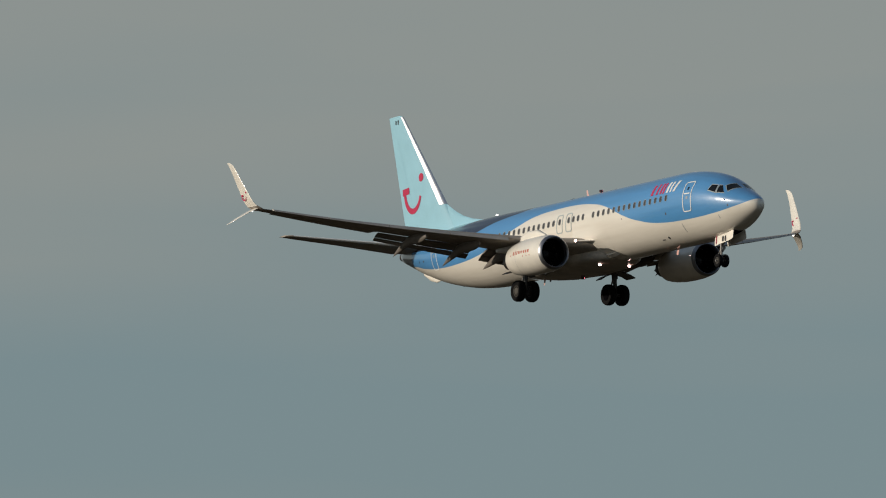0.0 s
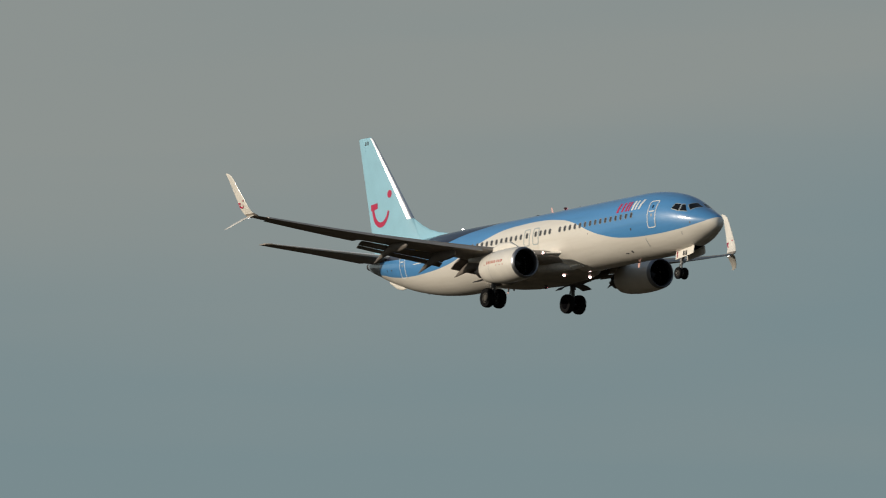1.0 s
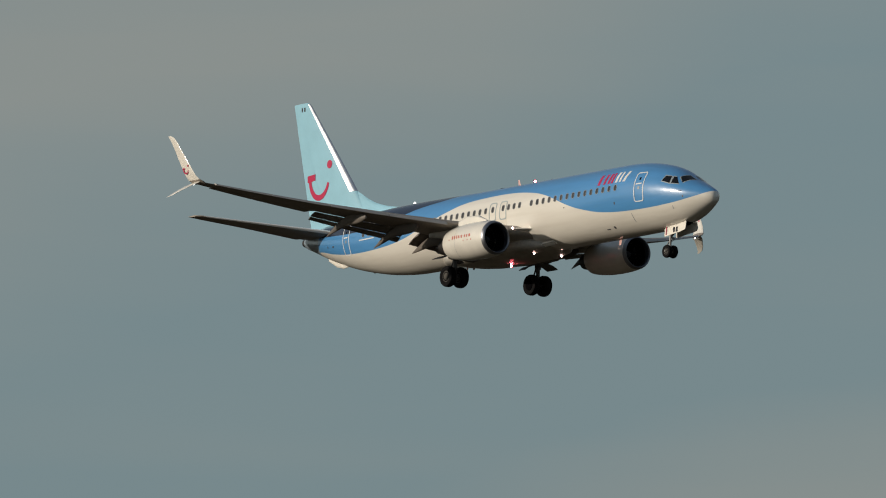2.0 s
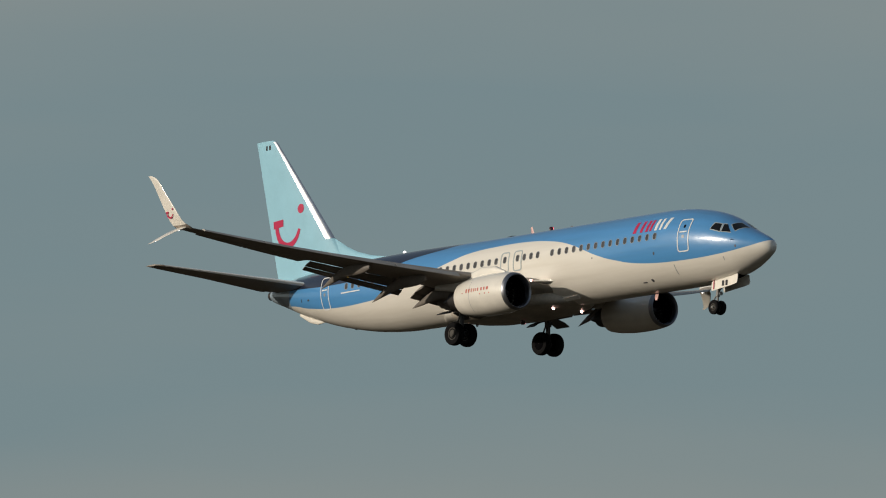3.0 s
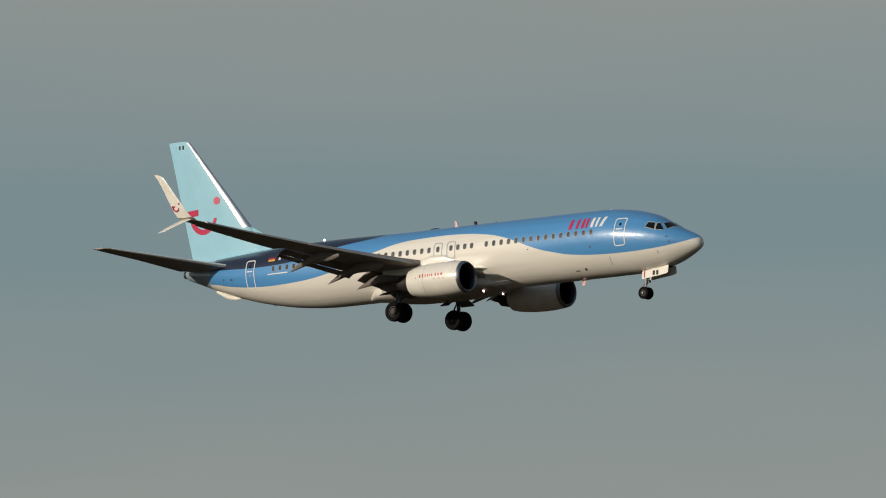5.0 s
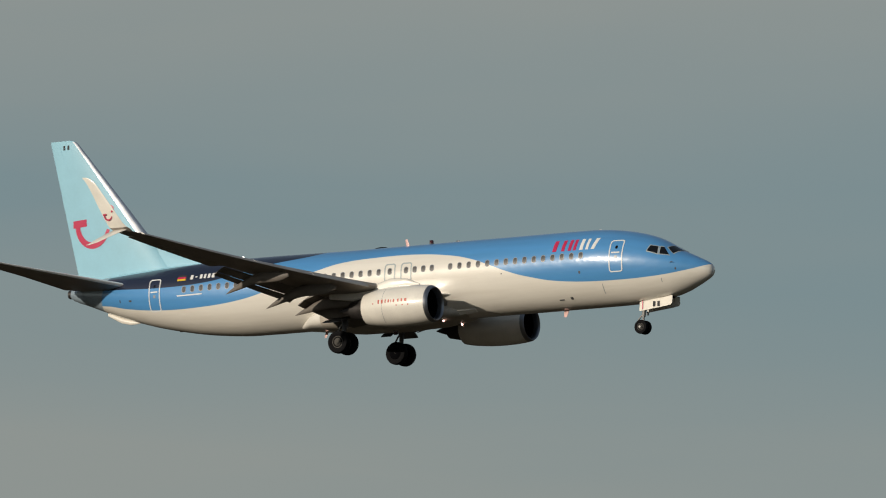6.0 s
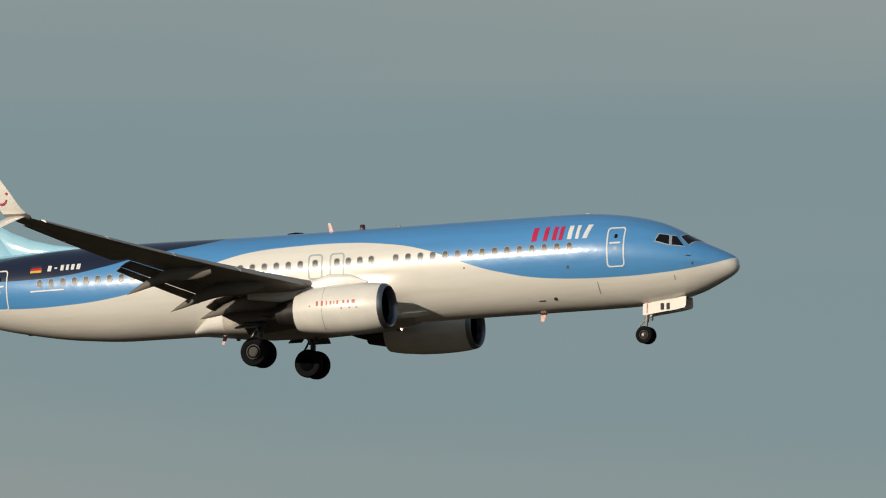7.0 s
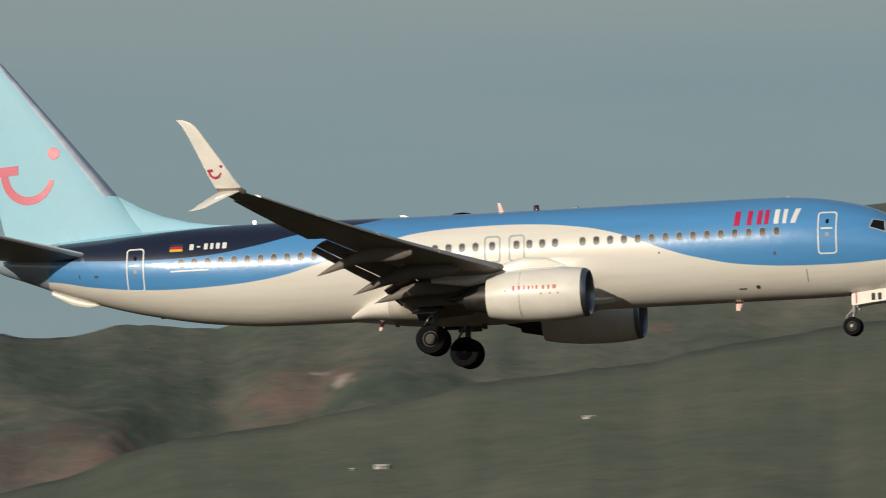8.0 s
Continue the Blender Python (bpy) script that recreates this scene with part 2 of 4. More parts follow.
M_HOLLOW = surface("duct_dark", (0.004, 0.004, 0.005), 0.95, 0, 0.2, 3.0, gloss=0.0)
M_BLADE = surface("fan_blade", (0.03, 0.03, 0.034), 0.35, 0.8, 0.2, 3.0)
M_LAMP = surface("landing_lamp", (1.0, 0.66, 0.62), 0.2, glow=16)
M_FLASH = surface("beacon_flash", (1.0, 0.14, 0.18), 0.2, glow=120)
M_COWL_RED = surface("orange_red_decal", (0.58, 0.12, 0.08), 0.4, 0, 0.06, 3.0, coat=1.0, coat_rough=0.09)
M_NAV = surface("white_nav_lamp", (1.0, 0.97, 0.92), 0.2, glow=2.5)
M_BEACON = surface("red_beacon_lens", (0.06, 0.010, 0.010), 0.15, 0, 0.05, 5.0, 0, 20, 0.5)
M_YELLOW = surface("gold_decal", (0.75, 0.50, 0.03), 0.4, 0, 0.05, 4.0)


def hillside(name, tones, rock, rock_cut, scale, patches=()):
    """Dry slopes: grass and scrub tones in patches, bare reddish rock where the noise rises."""
    m = bpy.data.materials.new(name)
    m.use_nodes = True
    n, l = m.node_tree.nodes, m.node_tree.links
    b = n["Principled BSDF"]
    b.inputs["Roughness"].default_value = 0.95
    b.inputs["Specular IOR Level"].default_value = 0.1
    co = n.new("ShaderNodeTexCoord")
    noises = []
    for k, d in ((scale, 5), (scale * 7, 5), (scale * 1.7, 6), (scale * 3, 8)):
        t = n.new("ShaderNodeTexNoise")
        t.inputs["Scale"].default_value, t.inputs["Detail"].default_value = k, d
        l.new(co.outputs["Object"], t.inputs["Vector"])
        noises.append(t.outputs["Fac"])
    add = n.new("ShaderNodeMath")
    add.operation = "MULTIPLY_ADD"
    l.new(noises[1], add.inputs[0])
    add.inputs[1].default_value = 0.5
    l.new(noises[0], add.inputs[2])
    base = ramp_of(n, l, add.outputs[0], [(0.55, tones[0]), (0.75, tones[1]), (0.95, tones[2])])
    cut = ramp_of(n, l, noises[2], [(rock_cut, (0, 0, 0)), (rock_cut + 0.08, (1, 1, 1))])

    def over(fac, under, colour):
        q = n.new("ShaderNodeMix")
        q.data_type = "RGBA"
        l.new(fac, q.inputs["Factor"])
        l.new(under, q.inputs["A"])
        q.inputs["B"].default_value = (*colour, 1)
        return [o for o in q.outputs if o.type == "RGBA"][0]

    base = over(cut, base, rock)
    for at, size, colour in patches:  # scrub, scree and bare scars with ragged rims
        away, rim, both, mask = (n.new(k) for k in ("ShaderNodeVectorMath", "ShaderNodeMath", "ShaderNodeMath", "ShaderNodeMath"))
        away.operation = "DISTANCE"
        l.new(co.outputs["Object"], away.inputs[0])
        away.inputs[1].default_value = at
        rim.operation = "MULTIPLY_ADD"
        l.new(away.outputs["Value"], rim.inputs[0])
        rim.inputs[1].default_value, rim.inputs[2].default_value = -0.35 / size, 0.32
        l.new(rim.outputs[0], both.inputs[0])
        l.new(noises[1] if size < 25 else noises[3], both.inputs[1])
        mask.operation, mask.use_clamp = "MULTIPLY_ADD", True
        l.new(both.outputs[0], mask.inputs[0])
        mask.inputs[1].default_value, mask.inputs[2].default_value = 3.5, -1.75
        base = over(mask.outputs[0], base, colour)
    l.new(base, b.inputs["Base Color"])
    bp = n.new("ShaderNodeBump")
    bp.inputs["Strength"].default_value, bp.inputs["Distance"].default_value = 0.35, 4.0
    l.new(noises[1], bp.inputs["Height"])
    l.new(bp.outputs[0], b.inputs["Normal"])
    return m


M_NEAR = hillside("near_slope", ((0.104, 0.119, 0.090), (0.122, 0.134, 0.101), (0.148, 0.151, 0.114)), (0.156, 0.132, 0.108), 0.70, 0.009)
M_GROUND = hillside("dry_grass", ((0.030, 0.025, 0.017), (0.047, 0.038, 0.024), (0.068, 0.052, 0.033)), (0.08, 0.062, 0.045), 0.68, 0.03)
M_SCRUB = surface("scrub_leaves", (0.125, 0.135, 0.100), 0.9, 0, 0.3, 0.05)
M_WALL = surface("whitewashed_wall", (0.60, 0.58, 0.54), 0.8, 0, 0.08, 0.6)
M_ROOF = surface("pale_flat_roof", (0.55, 0.52, 0.47), 0.8, 0, 0.2, 0.8)

# ------------------------------------------------------------------ helpers of shape


def part(name, bm, material, parent, label=""):
    """Links a bmesh as one smooth mesh under a thing or a part."""
    me = bpy.data.meshes.new(name)
    bm.normal_update()
    for e in bm.edges:
        if e.is_manifold and e.calc_face_angle() > 0.75:
            e.smooth = False
    bm.to_mesh(me)
    bm.free()
    for p in me.polygons:
        p.use_smooth = True
    me.materials.append(material)
    ob = new(name, me)
    ob.parent = parent
    if label:
        tagged(ob, label)
    return ob


def curve_through(points):
    """A smooth curve through (s, value) points without overshoot."""
    xs, ys = np.array(points, float).T
    d = np.diff(ys) / np.diff(xs)
    m = np.zeros(len(xs))
    m[0], m[-1] = d[0], d[-1]
    for i in range(1, len(xs) - 1):
        if d[i - 1] * d[i] > 0:
            m[i] = 2 * d[i - 1] * d[i] / (d[i - 1] + d[i])

    def value(x):
        i = int(np.clip(np.searchsorted(xs, x) - 1, 0, len(xs) - 2))
        h = xs[i + 1] - xs[i]
        t = min(max((x - xs[i]) / h, 0.0), 1.0)
        return float((1 + 2 * t) * (1 - t) ** 2 * ys[i] + t * (1 - t) ** 2 * h * m[i] + t * t * (3 - 2 * t) * ys[i + 1] + t * t * (t - 1) * h * m[i + 1])

    return value


def loft(bm, rings, closed=True, caps=True):
    """Skins a row of rings of equal count."""
    vs = [[bm.verts.new(p) for p in ring] for ring in rings]
    k = len(vs[0])
    for a, b in zip(vs, vs[1:]):
        for i in range(k if closed else k - 1):
            j = (i + 1) % k
            bm.faces.new((a[i], a[j], b[j], b[i]))
    if caps and closed:
        bm.faces.new(vs[0][::-1])
        bm.faces.new(vs[-1])
    bmesh.ops.recalc_face_normals(bm, faces=bm.faces)
    return vs


def lofted(rings, closed=True, caps=True):
    bm = bmesh.new()
    loft(bm, rings, closed, caps)
    return bm


def tube(a, b, r0, r1=None, k=14, bm=None):
    """A round bar between two points."""
    bm = bm or bmesh.new()
    a, b = Vector(a), Vector(b)
    r1 = r0 if r1 is None else r1
    q = (b - a).to_track_quat("Z", "Y")
    ring = [Vector((math.cos(2 * math.pi * i / k), math.sin(2 * math.pi * i / k), 0)) for i in range(k)]
    loft(bm, [[a + q @ (p * r0) for p in ring], [b + q @ (p * r1) for p in ring]])
    return bm


def box(lo, hi, bevel=0.0, bm=None):
    bm = bm or bmesh.new()
    made = bmesh.ops.create_cube(bm, size=1.0)["verts"]
    for v in made:
        v.co = [(lo[i] + hi[i]) / 2 + v.co[i] * (hi[i] - lo[i]) for i in range(3)]
    if bevel:
        bmesh.ops.bevel(bm, geom=bm.edges[:], offset=bevel, segments=2, affect="EDGES")
    return bm


def turned(profile, centre, axis="x", k=40, bm=None, squash=None, caps=True):
    """A body turned about an axis along x or y: profile rows of (along, radius)."""
    bm = bm or bmesh.new()
    rings = []
    for along, r in profile:
        ring = []
        for i in range(k):
            a = 2 * math.pi * i / k
            u, v = r * math.cos(a), r * math.sin(a)
            if squash:
                v = squash(along, v)
            p = (along, u, v) if axis == "x" else (u, along, v)
            ring.append(Vector(centre) + Vector(p))
        rings.append(ring)
    loft(bm, rings, True, caps)
    bmesh.ops.recalc_face_normals(bm, faces=bm.faces[:])
    return bm


# ------------------------------------------------------------------ land


def polar(az, r, z):
    a = radians(az)
    return (r * math.sin(a), r * math.cos(a), z)


def ground_sheet():
    bm = bmesh.new()
    rings = []
    for r in (3, 30, 120, 400, 900, 1600, 2400, 3400, 4700):
        rings.append([polar(i * 5, r, 0.6 * noise.noise((i * 0.7, r * 0.01, 0)) * min(1, r / 400) if r > 100 else 0) for i in range(72)])
    loft(bm, rings, True, False)
    bm.faces.new([v for v in bm.verts[:72]])
    ob = part("ground", bm, M_GROUND, None)
    return tagged(ob, "dry grass airfield ground reaching the horizon", "ground", kind="structure")


def relief(skyline, r0, rc, lumps, seed):
    """The height of a hill over bearing and distance: it rises from the plain at r0 to its skyline at rc, then rolls off."""
    line = curve_through(skyline)

    def height(az, r):
        jag = 0.016 * noise.fractal((az * 3.1, seed, 0.5), 0.8, 2.2, 5) + 0.010 * abs(noise.noise((az * 9.0, seed, 2.0)))
        top = rc * math.tan(radians(line(az) + jag)) + EYE[2]
        u = (r - r0) / (rc - r0)
        x, y, _ = polar(az, r, 0)
        rough = lumps * (noise.fractal((x * 0.006, y * 0.006, seed), 0.9, 2.1, 5) + 0.22 * noise.fractal((x * 0.03, y * 0.03, seed + 5), 0.9, 2.1, 4))
        gully = lumps * 1.1 * (abs(noise.noise((az * 1.1 + 0.3 * noise.noise((r * 0.004, az, seed)), r * 0.0012, seed + 2))) - 0.25)
        if u <= 1:
            return top * (0.25 * u + 0.75 * u ** 1.35) + (rough + gully) * math.sin(math.pi * max(0, u)) ** 0.7
        return top - (r - rc) * 0.45

    return height


def meets(height, az, el, r0, rc):
    """Where a line of sight meets a hill."""
    for r in np.arange(r0, rc, 4.0):
        if height(az, r) >= EYE[2] + r * math.tan(radians(el)):
            return Vector(polar(az, r, height(az, r)))
    return Vector(polar(az, rc, height(az, rc)))


def slope(name, label, height, skyline, r0, rc, r1, material):
    bm, rings = bmesh.new(), []
    azs = list(np.arange(skyline[0][0], -23, 0.5)) + list(np.arange(-23, -6, 0.06)) + list(np.arange(-6, skyline[-1][0], 0.5))
    for r in list(np.linspace(r0, rc, 70)) + list(np.linspace(rc, r1, 8))[1:]:
        rings.append([polar(az, r, height(az, r)) for az in azs])
    loft(bm, rings, False, False)
    return tagged(part(name, bm, material, None), label, "mountain", kind="structure")


def scrub(name, label, height, r0, r1, az0, az1, count, size, material):
    """Low dark bushes scattered in drifts over a slope, as one mesh."""
    rng = random.Random(17 + count)
    tmp = bmesh.new()
    bmesh.ops.create_icosphere(tmp, subdivisions=1, radius=1.0)
    base = [v.co.copy() for v in tmp.verts]
    faces = [[v.index for v in f.verts] for f in tmp.faces]
    tmp.free()
    verts, polys, made = [], [], 0
    while made < count:
        az, r = rng.uniform(az0, az1), rng.uniform(r0, r1)
        x, y, _ = polar(az, r, 0)
        if noise.fractal((x * 0.008, y * 0.008, 40.0), 0.9, 2.0, 4) + rng.uniform(-0.5, 0.25) < 0:
            continue
        made += 1
        z = height(az, r)
        for _ in range(rng.choice((1, 2, 3))):
            k = size * rng.uniform(0.5, 1.3)
            o = Vector((x + rng.uniform(-1, 1) * size, y + rng.uniform(-1, 1) * size, z + 0.25 * k))
            n0 = len(verts)
            verts += [tuple(o + Vector((c.x * k * rng.uniform(0.7, 1.3), c.y * k * rng.uniform(0.7, 1.3), c.z * k * rng.uniform(0.45, 0.8)))) for c in base]
            polys += [[n0 + i for i in f] for f in faces]
    me = bpy.data.meshes.new(name)
    me.from_pydata(verts, [], polys)
    me.materials.append(material)
    return tagged(new(name, me), label, "bushes", kind="stuff")


FAR_LINE = [(-58.67, 0.585), (-38.67, 0.885), (-26.67, 1.585), (-21.67, 2.585), (-19.83, 3.175), (-19.31, 3.49), (-19.14, 3.572), (-19.09, 3.649), (-18.80, 3.770), (-18.50, 3.828), (-18.38, 3.874), (-18.06, 3.872), (-17.78, 3.893), (-17.61, 3.928),
            (-17.47, 3.982), (-17.26, 4.015), (-16.93, 4.088), (-16.49, 4.110), (-16.27, 4.138), (-15.97, 4.156), (-15.93, 4.190), (-15.57, 4.246), (-15.52, 4.276), (-15.40, 4.297), (-15.07, 4.290), (-14.73, 4.370), (-14.27, 4.345), (-14.00, 4.445),
            (-13.57, 4.520), (-12.69, 4.675), (-10.72, 5.015), (-6.67, 5.485), (1.33, 4.985), (13.33, 3.585), (31.33, 1.485), (61.33, 0.585)]
NEAR_LINE = [(-58.72, 0.1), (-28.72, 0.6), (-18.72, 2.2), (-15.92, 3.2), (-15.42, 3.46), (-15.02, 3.56), (-14.67, 3.70), (-14.08, 3.82), (-13.62, 3.90), (-13.22, 3.98),
             (-12.82, 4.07), (-12.22, 4.15), (-10.72, 4.4), (-4.72, 4.8), (6.28, 4.0), (21.28, 2.0), (61.28, 0.3)]

ground_sheet()
FAR, NEAR = (3150, 4300, 4750), (2000, 3250, 3600)
far_height = relief(FAR_LINE, FAR[0], FAR[1], 30.0, 3.0)
near_height = relief(NEAR_LINE, NEAR[0], NEAR[1], 7.0, 11.0)
TONES = {"green": (0.072, 0.090, 0.072), "purple": (0.108, 0.093, 0.083), "red": (0.170, 0.128, 0.108), "pale": (0.33, 0.28, 0.25)}
PATCHES = [
    ("green", -14.53, 4.03, 60), ("green", -15.00, 4.08, 40), ("green", -14.35, 3.85, 45), ("green", -16.58, 3.68, 42), ("green", -14.73, 3.82, 38), ("green", -13.40, 4.03, 50), ("green", -15.18, 4.17, 34),
    ("green", -18.18, 3.79, 25), ("purple", -15.42, 3.61, 48), ("purple", -15.77, 3.68, 34), ("purple", -16.07, 3.66, 40), ("purple", -17.23, 3.74, 34), ("purple", -17.80, 3.70, 40), ("purple", -17.56, 3.56, 40),
    ("purple", -15.09, 3.73, 30), ("purple", -16.73, 4.01, 30), ("purple", -18.45, 3.75, 40), ("purple", -18.27, 3.70, 30), ("purple", -18.78, 3.70, 30),
    ("red", -13.67, 4.09, 22), ("red", -13.86, 4.03, 34), ("red", -13.92, 3.91, 30), ("red", -14.82, 3.67, 30), ("red", -14.70, 3.69, 18), ("red", -14.97, 3.61, 20), ("red", -11.9, 4.35, 11),
    ("pale", -13.68, 4.11, 7), ("pale", -13.61, 4.07, 6), ("pale", -17.22, 3.85, 5),
]
PLACED = [(meets(far_height, az, el, FAR[0], FAR[1]), size, TONES[tone]) for tone, az, el, size in PATCHES]
M_FAR = hillside("far_slope", ((0.084, 0.103, 0.084), (0.113, 0.122, 0.100), (0.154, 0.145, 0.118)), (0.185, 0.151, 0.130), 0.66, 0.016, PLACED)
slope("mountain", "hazy green-brown mountain ridge with reddish bare rock patches", far_height, FAR_LINE, FAR[0], FAR[1], FAR[2], M_FAR)
slope("foothill", "smooth dry olive grass foothill before the mountain", near_height, NEAR_LINE, NEAR[0], NEAR[1], NEAR[2], M_NEAR)
scrub("mountain_scrub", "low dark green scrub on the mountain side", far_height, FAR[0] + 200, FAR[1] - 20, -21.5, -8, 6000, 0.32, M_SCRUB)
scrub("foothill_scrub", "scattered low scrub on the foothill", near_height, NEAR[0] + 300, NEAR[1] - 10, -18, -8, 1500, 0.28, M_SCRUB)


def house(az, el, length, depth, tall, turn, label):
    """A small farm building: rendered walls, a low gable roof, a door and two windows."""
    at = meets(near_height, az, el, NEAR[0], NEAR[1])
    root = tagged(new("farm_building"), label, "house", "buildings on the foothill")
    root.matrix_world = Matrix.Translation(at - Vector((0, 0, 0.3))) @ Matrix.Rotation(radians(turn), 4, "Z")
    part("wall", box((-length / 2, -depth / 2, -0.6), (length / 2, depth / 2, tall), 0.03), M_WALL, root)
    bm = bmesh.new()
    ring = lambda x: [(x, -depth / 2 - 0.25, tall), (x, 0, tall + depth * 0.08), (x, depth / 2 + 0.25, tall), (x, depth / 2 + 0.25, tall + 0.12), (x, 0, tall + depth * 0.08 + 0.14), (x, -depth / 2 - 0.25, tall + 0.12)]
    loft(bm, [ring(-length / 2 - 0.2), ring(length / 2 + 0.2)])
    part("roof", bm, M_ROOF, root)
    part("door", box((-0.45, -depth / 2 - 0.04, 0.0), (0.45, -depth / 2 + 0.02, tall - 0.25), 0.01), M_DARK_GREY, root)
    for x in (-length * 0.3, length * 0.3):
        part("window", box((x - 0.25, -depth / 2 - 0.03, tall * 0.45), (x + 0.25, -depth / 2 + 0.02, tall * 0.75), 0.01), M_GLASS, root)


house(-13.38, 3.615, 3.6, 2.6, 1.15, 12, "small whitewashed farm building on the grass slope")
house(-13.53, 3.605, 1.3, 1.2, 0.6, 5, "tiny whitewashed shed beside the farm building")
house(-12.29, 3.885, 2.8, 2.2, 0.65, 24, "low pale farm building on the grass slope")

# ------------------------------------------------------------------ airliner: x forward with the nose at 0, y to port, z up
plane = tagged(new("airliner"), "twin-engine airliner, blue and white paint, wheels lowered for landing", "airplane")

CROWN = curve_through([(-0.12, -0.68), (-0.06, -0.48), (0.1, -0.32), (0.54, -0.08), (1.22, 0.24), (1.7, 0.48), (2.13, 0.74), (2.6, 1.00), (3.27, 1.27), (4.4, 1.55), (5.5, 1.71), (6.6, 1.78), (8, 1.79),
                       (20, 1.79), (26, 1.85), (30, 1.80), (34, 1.60), (36.5, 1.32), (37.3, 1.12), (37.5, 0.98)])
KEEL = curve_through([(-0.12, -0.70), (-0.06, -0.90), (0.1, -1.05), (0.4, -1.22), (0.77, -1.40), (1.45, -1.69), (2.3, -1.91), (3.3, -2.04), (4.5, -2.12), (6, -2.13),
                      (24, -2.14), (26.3, -2.13), (28.5, -1.98), (31.4, -1.50), (34.1, -0.76), (36.5, 0.12), (37.3, 0.42), (37.5, 0.56)])
HALF = curve_through([(-0.12, 0.0), (-0.06, 0.20), (0.1, 0.38), (0.54, 0.65), (1.22, 0.97), (2.13, 1.28), (3.27, 1.54), (4.4, 1.72), (5.5, 1.82), (6.6, 1.87), (8, 1.88),
                      (24, 1.88), (27, 1.84), (29.5, 1.74), (31.4, 1.58), (33, 1.34), (35, 0.93), (36.5, 0.55), (37.3, 0.30), (37.5, 0.2)])
WIDEST = curve_through([(-0.12, -0.69), (1.2, -0.47), (3, -0.22), (6, 0.0), (26, 0.0), (30, 0.12), (34, 0.42), (37.5, 0.76)])


def skin(s, th, side=-1, off=0.0):
    """Point of the fuselage skin at station s, th degrees down from the crown, pushed out by off."""
    c, q = math.cos(radians(th)), math.sin(radians(th))
    zc, w = WIDEST(s), HALF(s)
    h = (CROWN(s) - zc) if c >= 0 else (zc - KEEL(s))
    e = 1e-9
    nrm = Vector((0, q / (w + e), c / (h + e))).normalized()
    return Vector((-s, side * (w * q + nrm.y * off), zc + h * c + nrm.z * off))


def skin_z(s, z, side=-1, off=0.0):
    zc = WIDEST(s)
    h = (CROWN(s) - zc) if z >= zc else (zc - KEEL(s))
    return skin(s, math.degrees(math.acos(max(-1, min(1, (z - zc) / h)))), side, off)


def fuselage():
    st = [-0.118, -0.105, -0.085, -0.05, 0.0, 0.07, 0.17, 0.26, 0.38, 0.54, 0.75, 1.0, 1.3] + list(np.arange(1.6, 8, 0.3)) + list(np.arange(8, 24, 1.0)) + list(np.arange(24, 37, 0.4)) + [37.0, 37.3, 37.5]
    k, rings = 72, []
    for s in st:
        rings.append([skin(s, i * 360 / k) if i * 2 <= k else skin(s, 360 - i * 360 / k, 1) for i in range(k)])
    return part("fuselage", lofted(rings), M_SKIN, plane, "glossy fuselage, blue over white with a wave edge")


body = fuselage()


def patch(corners, n, side, off, bm=None):
    """Four (s, angle) corners laid on the skin as a grid."""
    bm = bm or bmesh.new()
    g = []
    for i in range(n + 1):
        row = []
        for j in range(n + 1):
            u, v = i / n, j / n
            a = [(1 - u) * (1 - v) * corners[0][q] + u * (1 - v) * corners[1][q] + u * v * corners[2][q] + (1 - u) * v * corners[3][q] for q in (0, 1)]
            row.append(bm.verts.new(skin(a[0], a[1], side, off)))
        g.append(row)
    for i in range(n):
        for j in range(n):
            bm.faces.new((g[i][j], g[i + 1][j], g[i + 1][j + 1], g[i][j + 1]))
    bmesh.ops.recalc_face_normals(bm, faces=bm.faces)
    return bm


def rrect(cs, cz, w, h, r, n=5):
    """Rounded rectangle, as a loop of (s, z)."""
    pts = []
    for qx, qz, a0 in ((1, 1, 0), (-1, 1, 90), (-1, -1, 180), (1, -1, 270)):
        for i in range(n + 1):
            a = radians(a0 + 90 * i / n)
            pts.append((cs + qx * (w / 2 - r) + r * math.cos(a), cz + qz * (h / 2 - r) + r * math.sin(a)))
    out = []
    for q, (a, b) in enumerate(zip(pts, pts[1:] + pts[:1])):
        k = 8 if q % (n + 1) == n else 1
        out += [(a[0] + (b[0] - a[0]) * i / k, a[1] + (b[1] - a[1]) * i / k) for i in range(k)]
    return out


def plate(loop, side, off, place=skin_z, thick=0.012):
    """A thin plate with the outline loop of (s, z) on a skin."""
    bm = bmesh.new()
    c = (sum(p[0] for p in loop) / len(loop), sum(p[1] for p in loop) / len(loop))
    rows = [[bm.verts.new(place(c[0] + (p[0] - c[0]) * f, c[1] + (p[1] - c[1]) * f, side, o)) for p in loop] for f, o in ((1, off - thick), (0.97, off), (0.97, off), (0.7, off), (0.35, off))]
    mid = bm.verts.new(place(*c, side, off))
    k = len(loop)
    for i in range(k):
        j = (i + 1) % k
        for q, r in ((rows[0], rows[1]), (rows[2], rows[3]), (rows[3], rows[4])):
            bm.faces.new((q[i], q[j], r[j], r[i]))
        bm.faces.new((mid, rows[-1][i], rows[-1][j]))
    bmesh.ops.recalc_face_normals(bm, faces=bm.faces)
    return bm


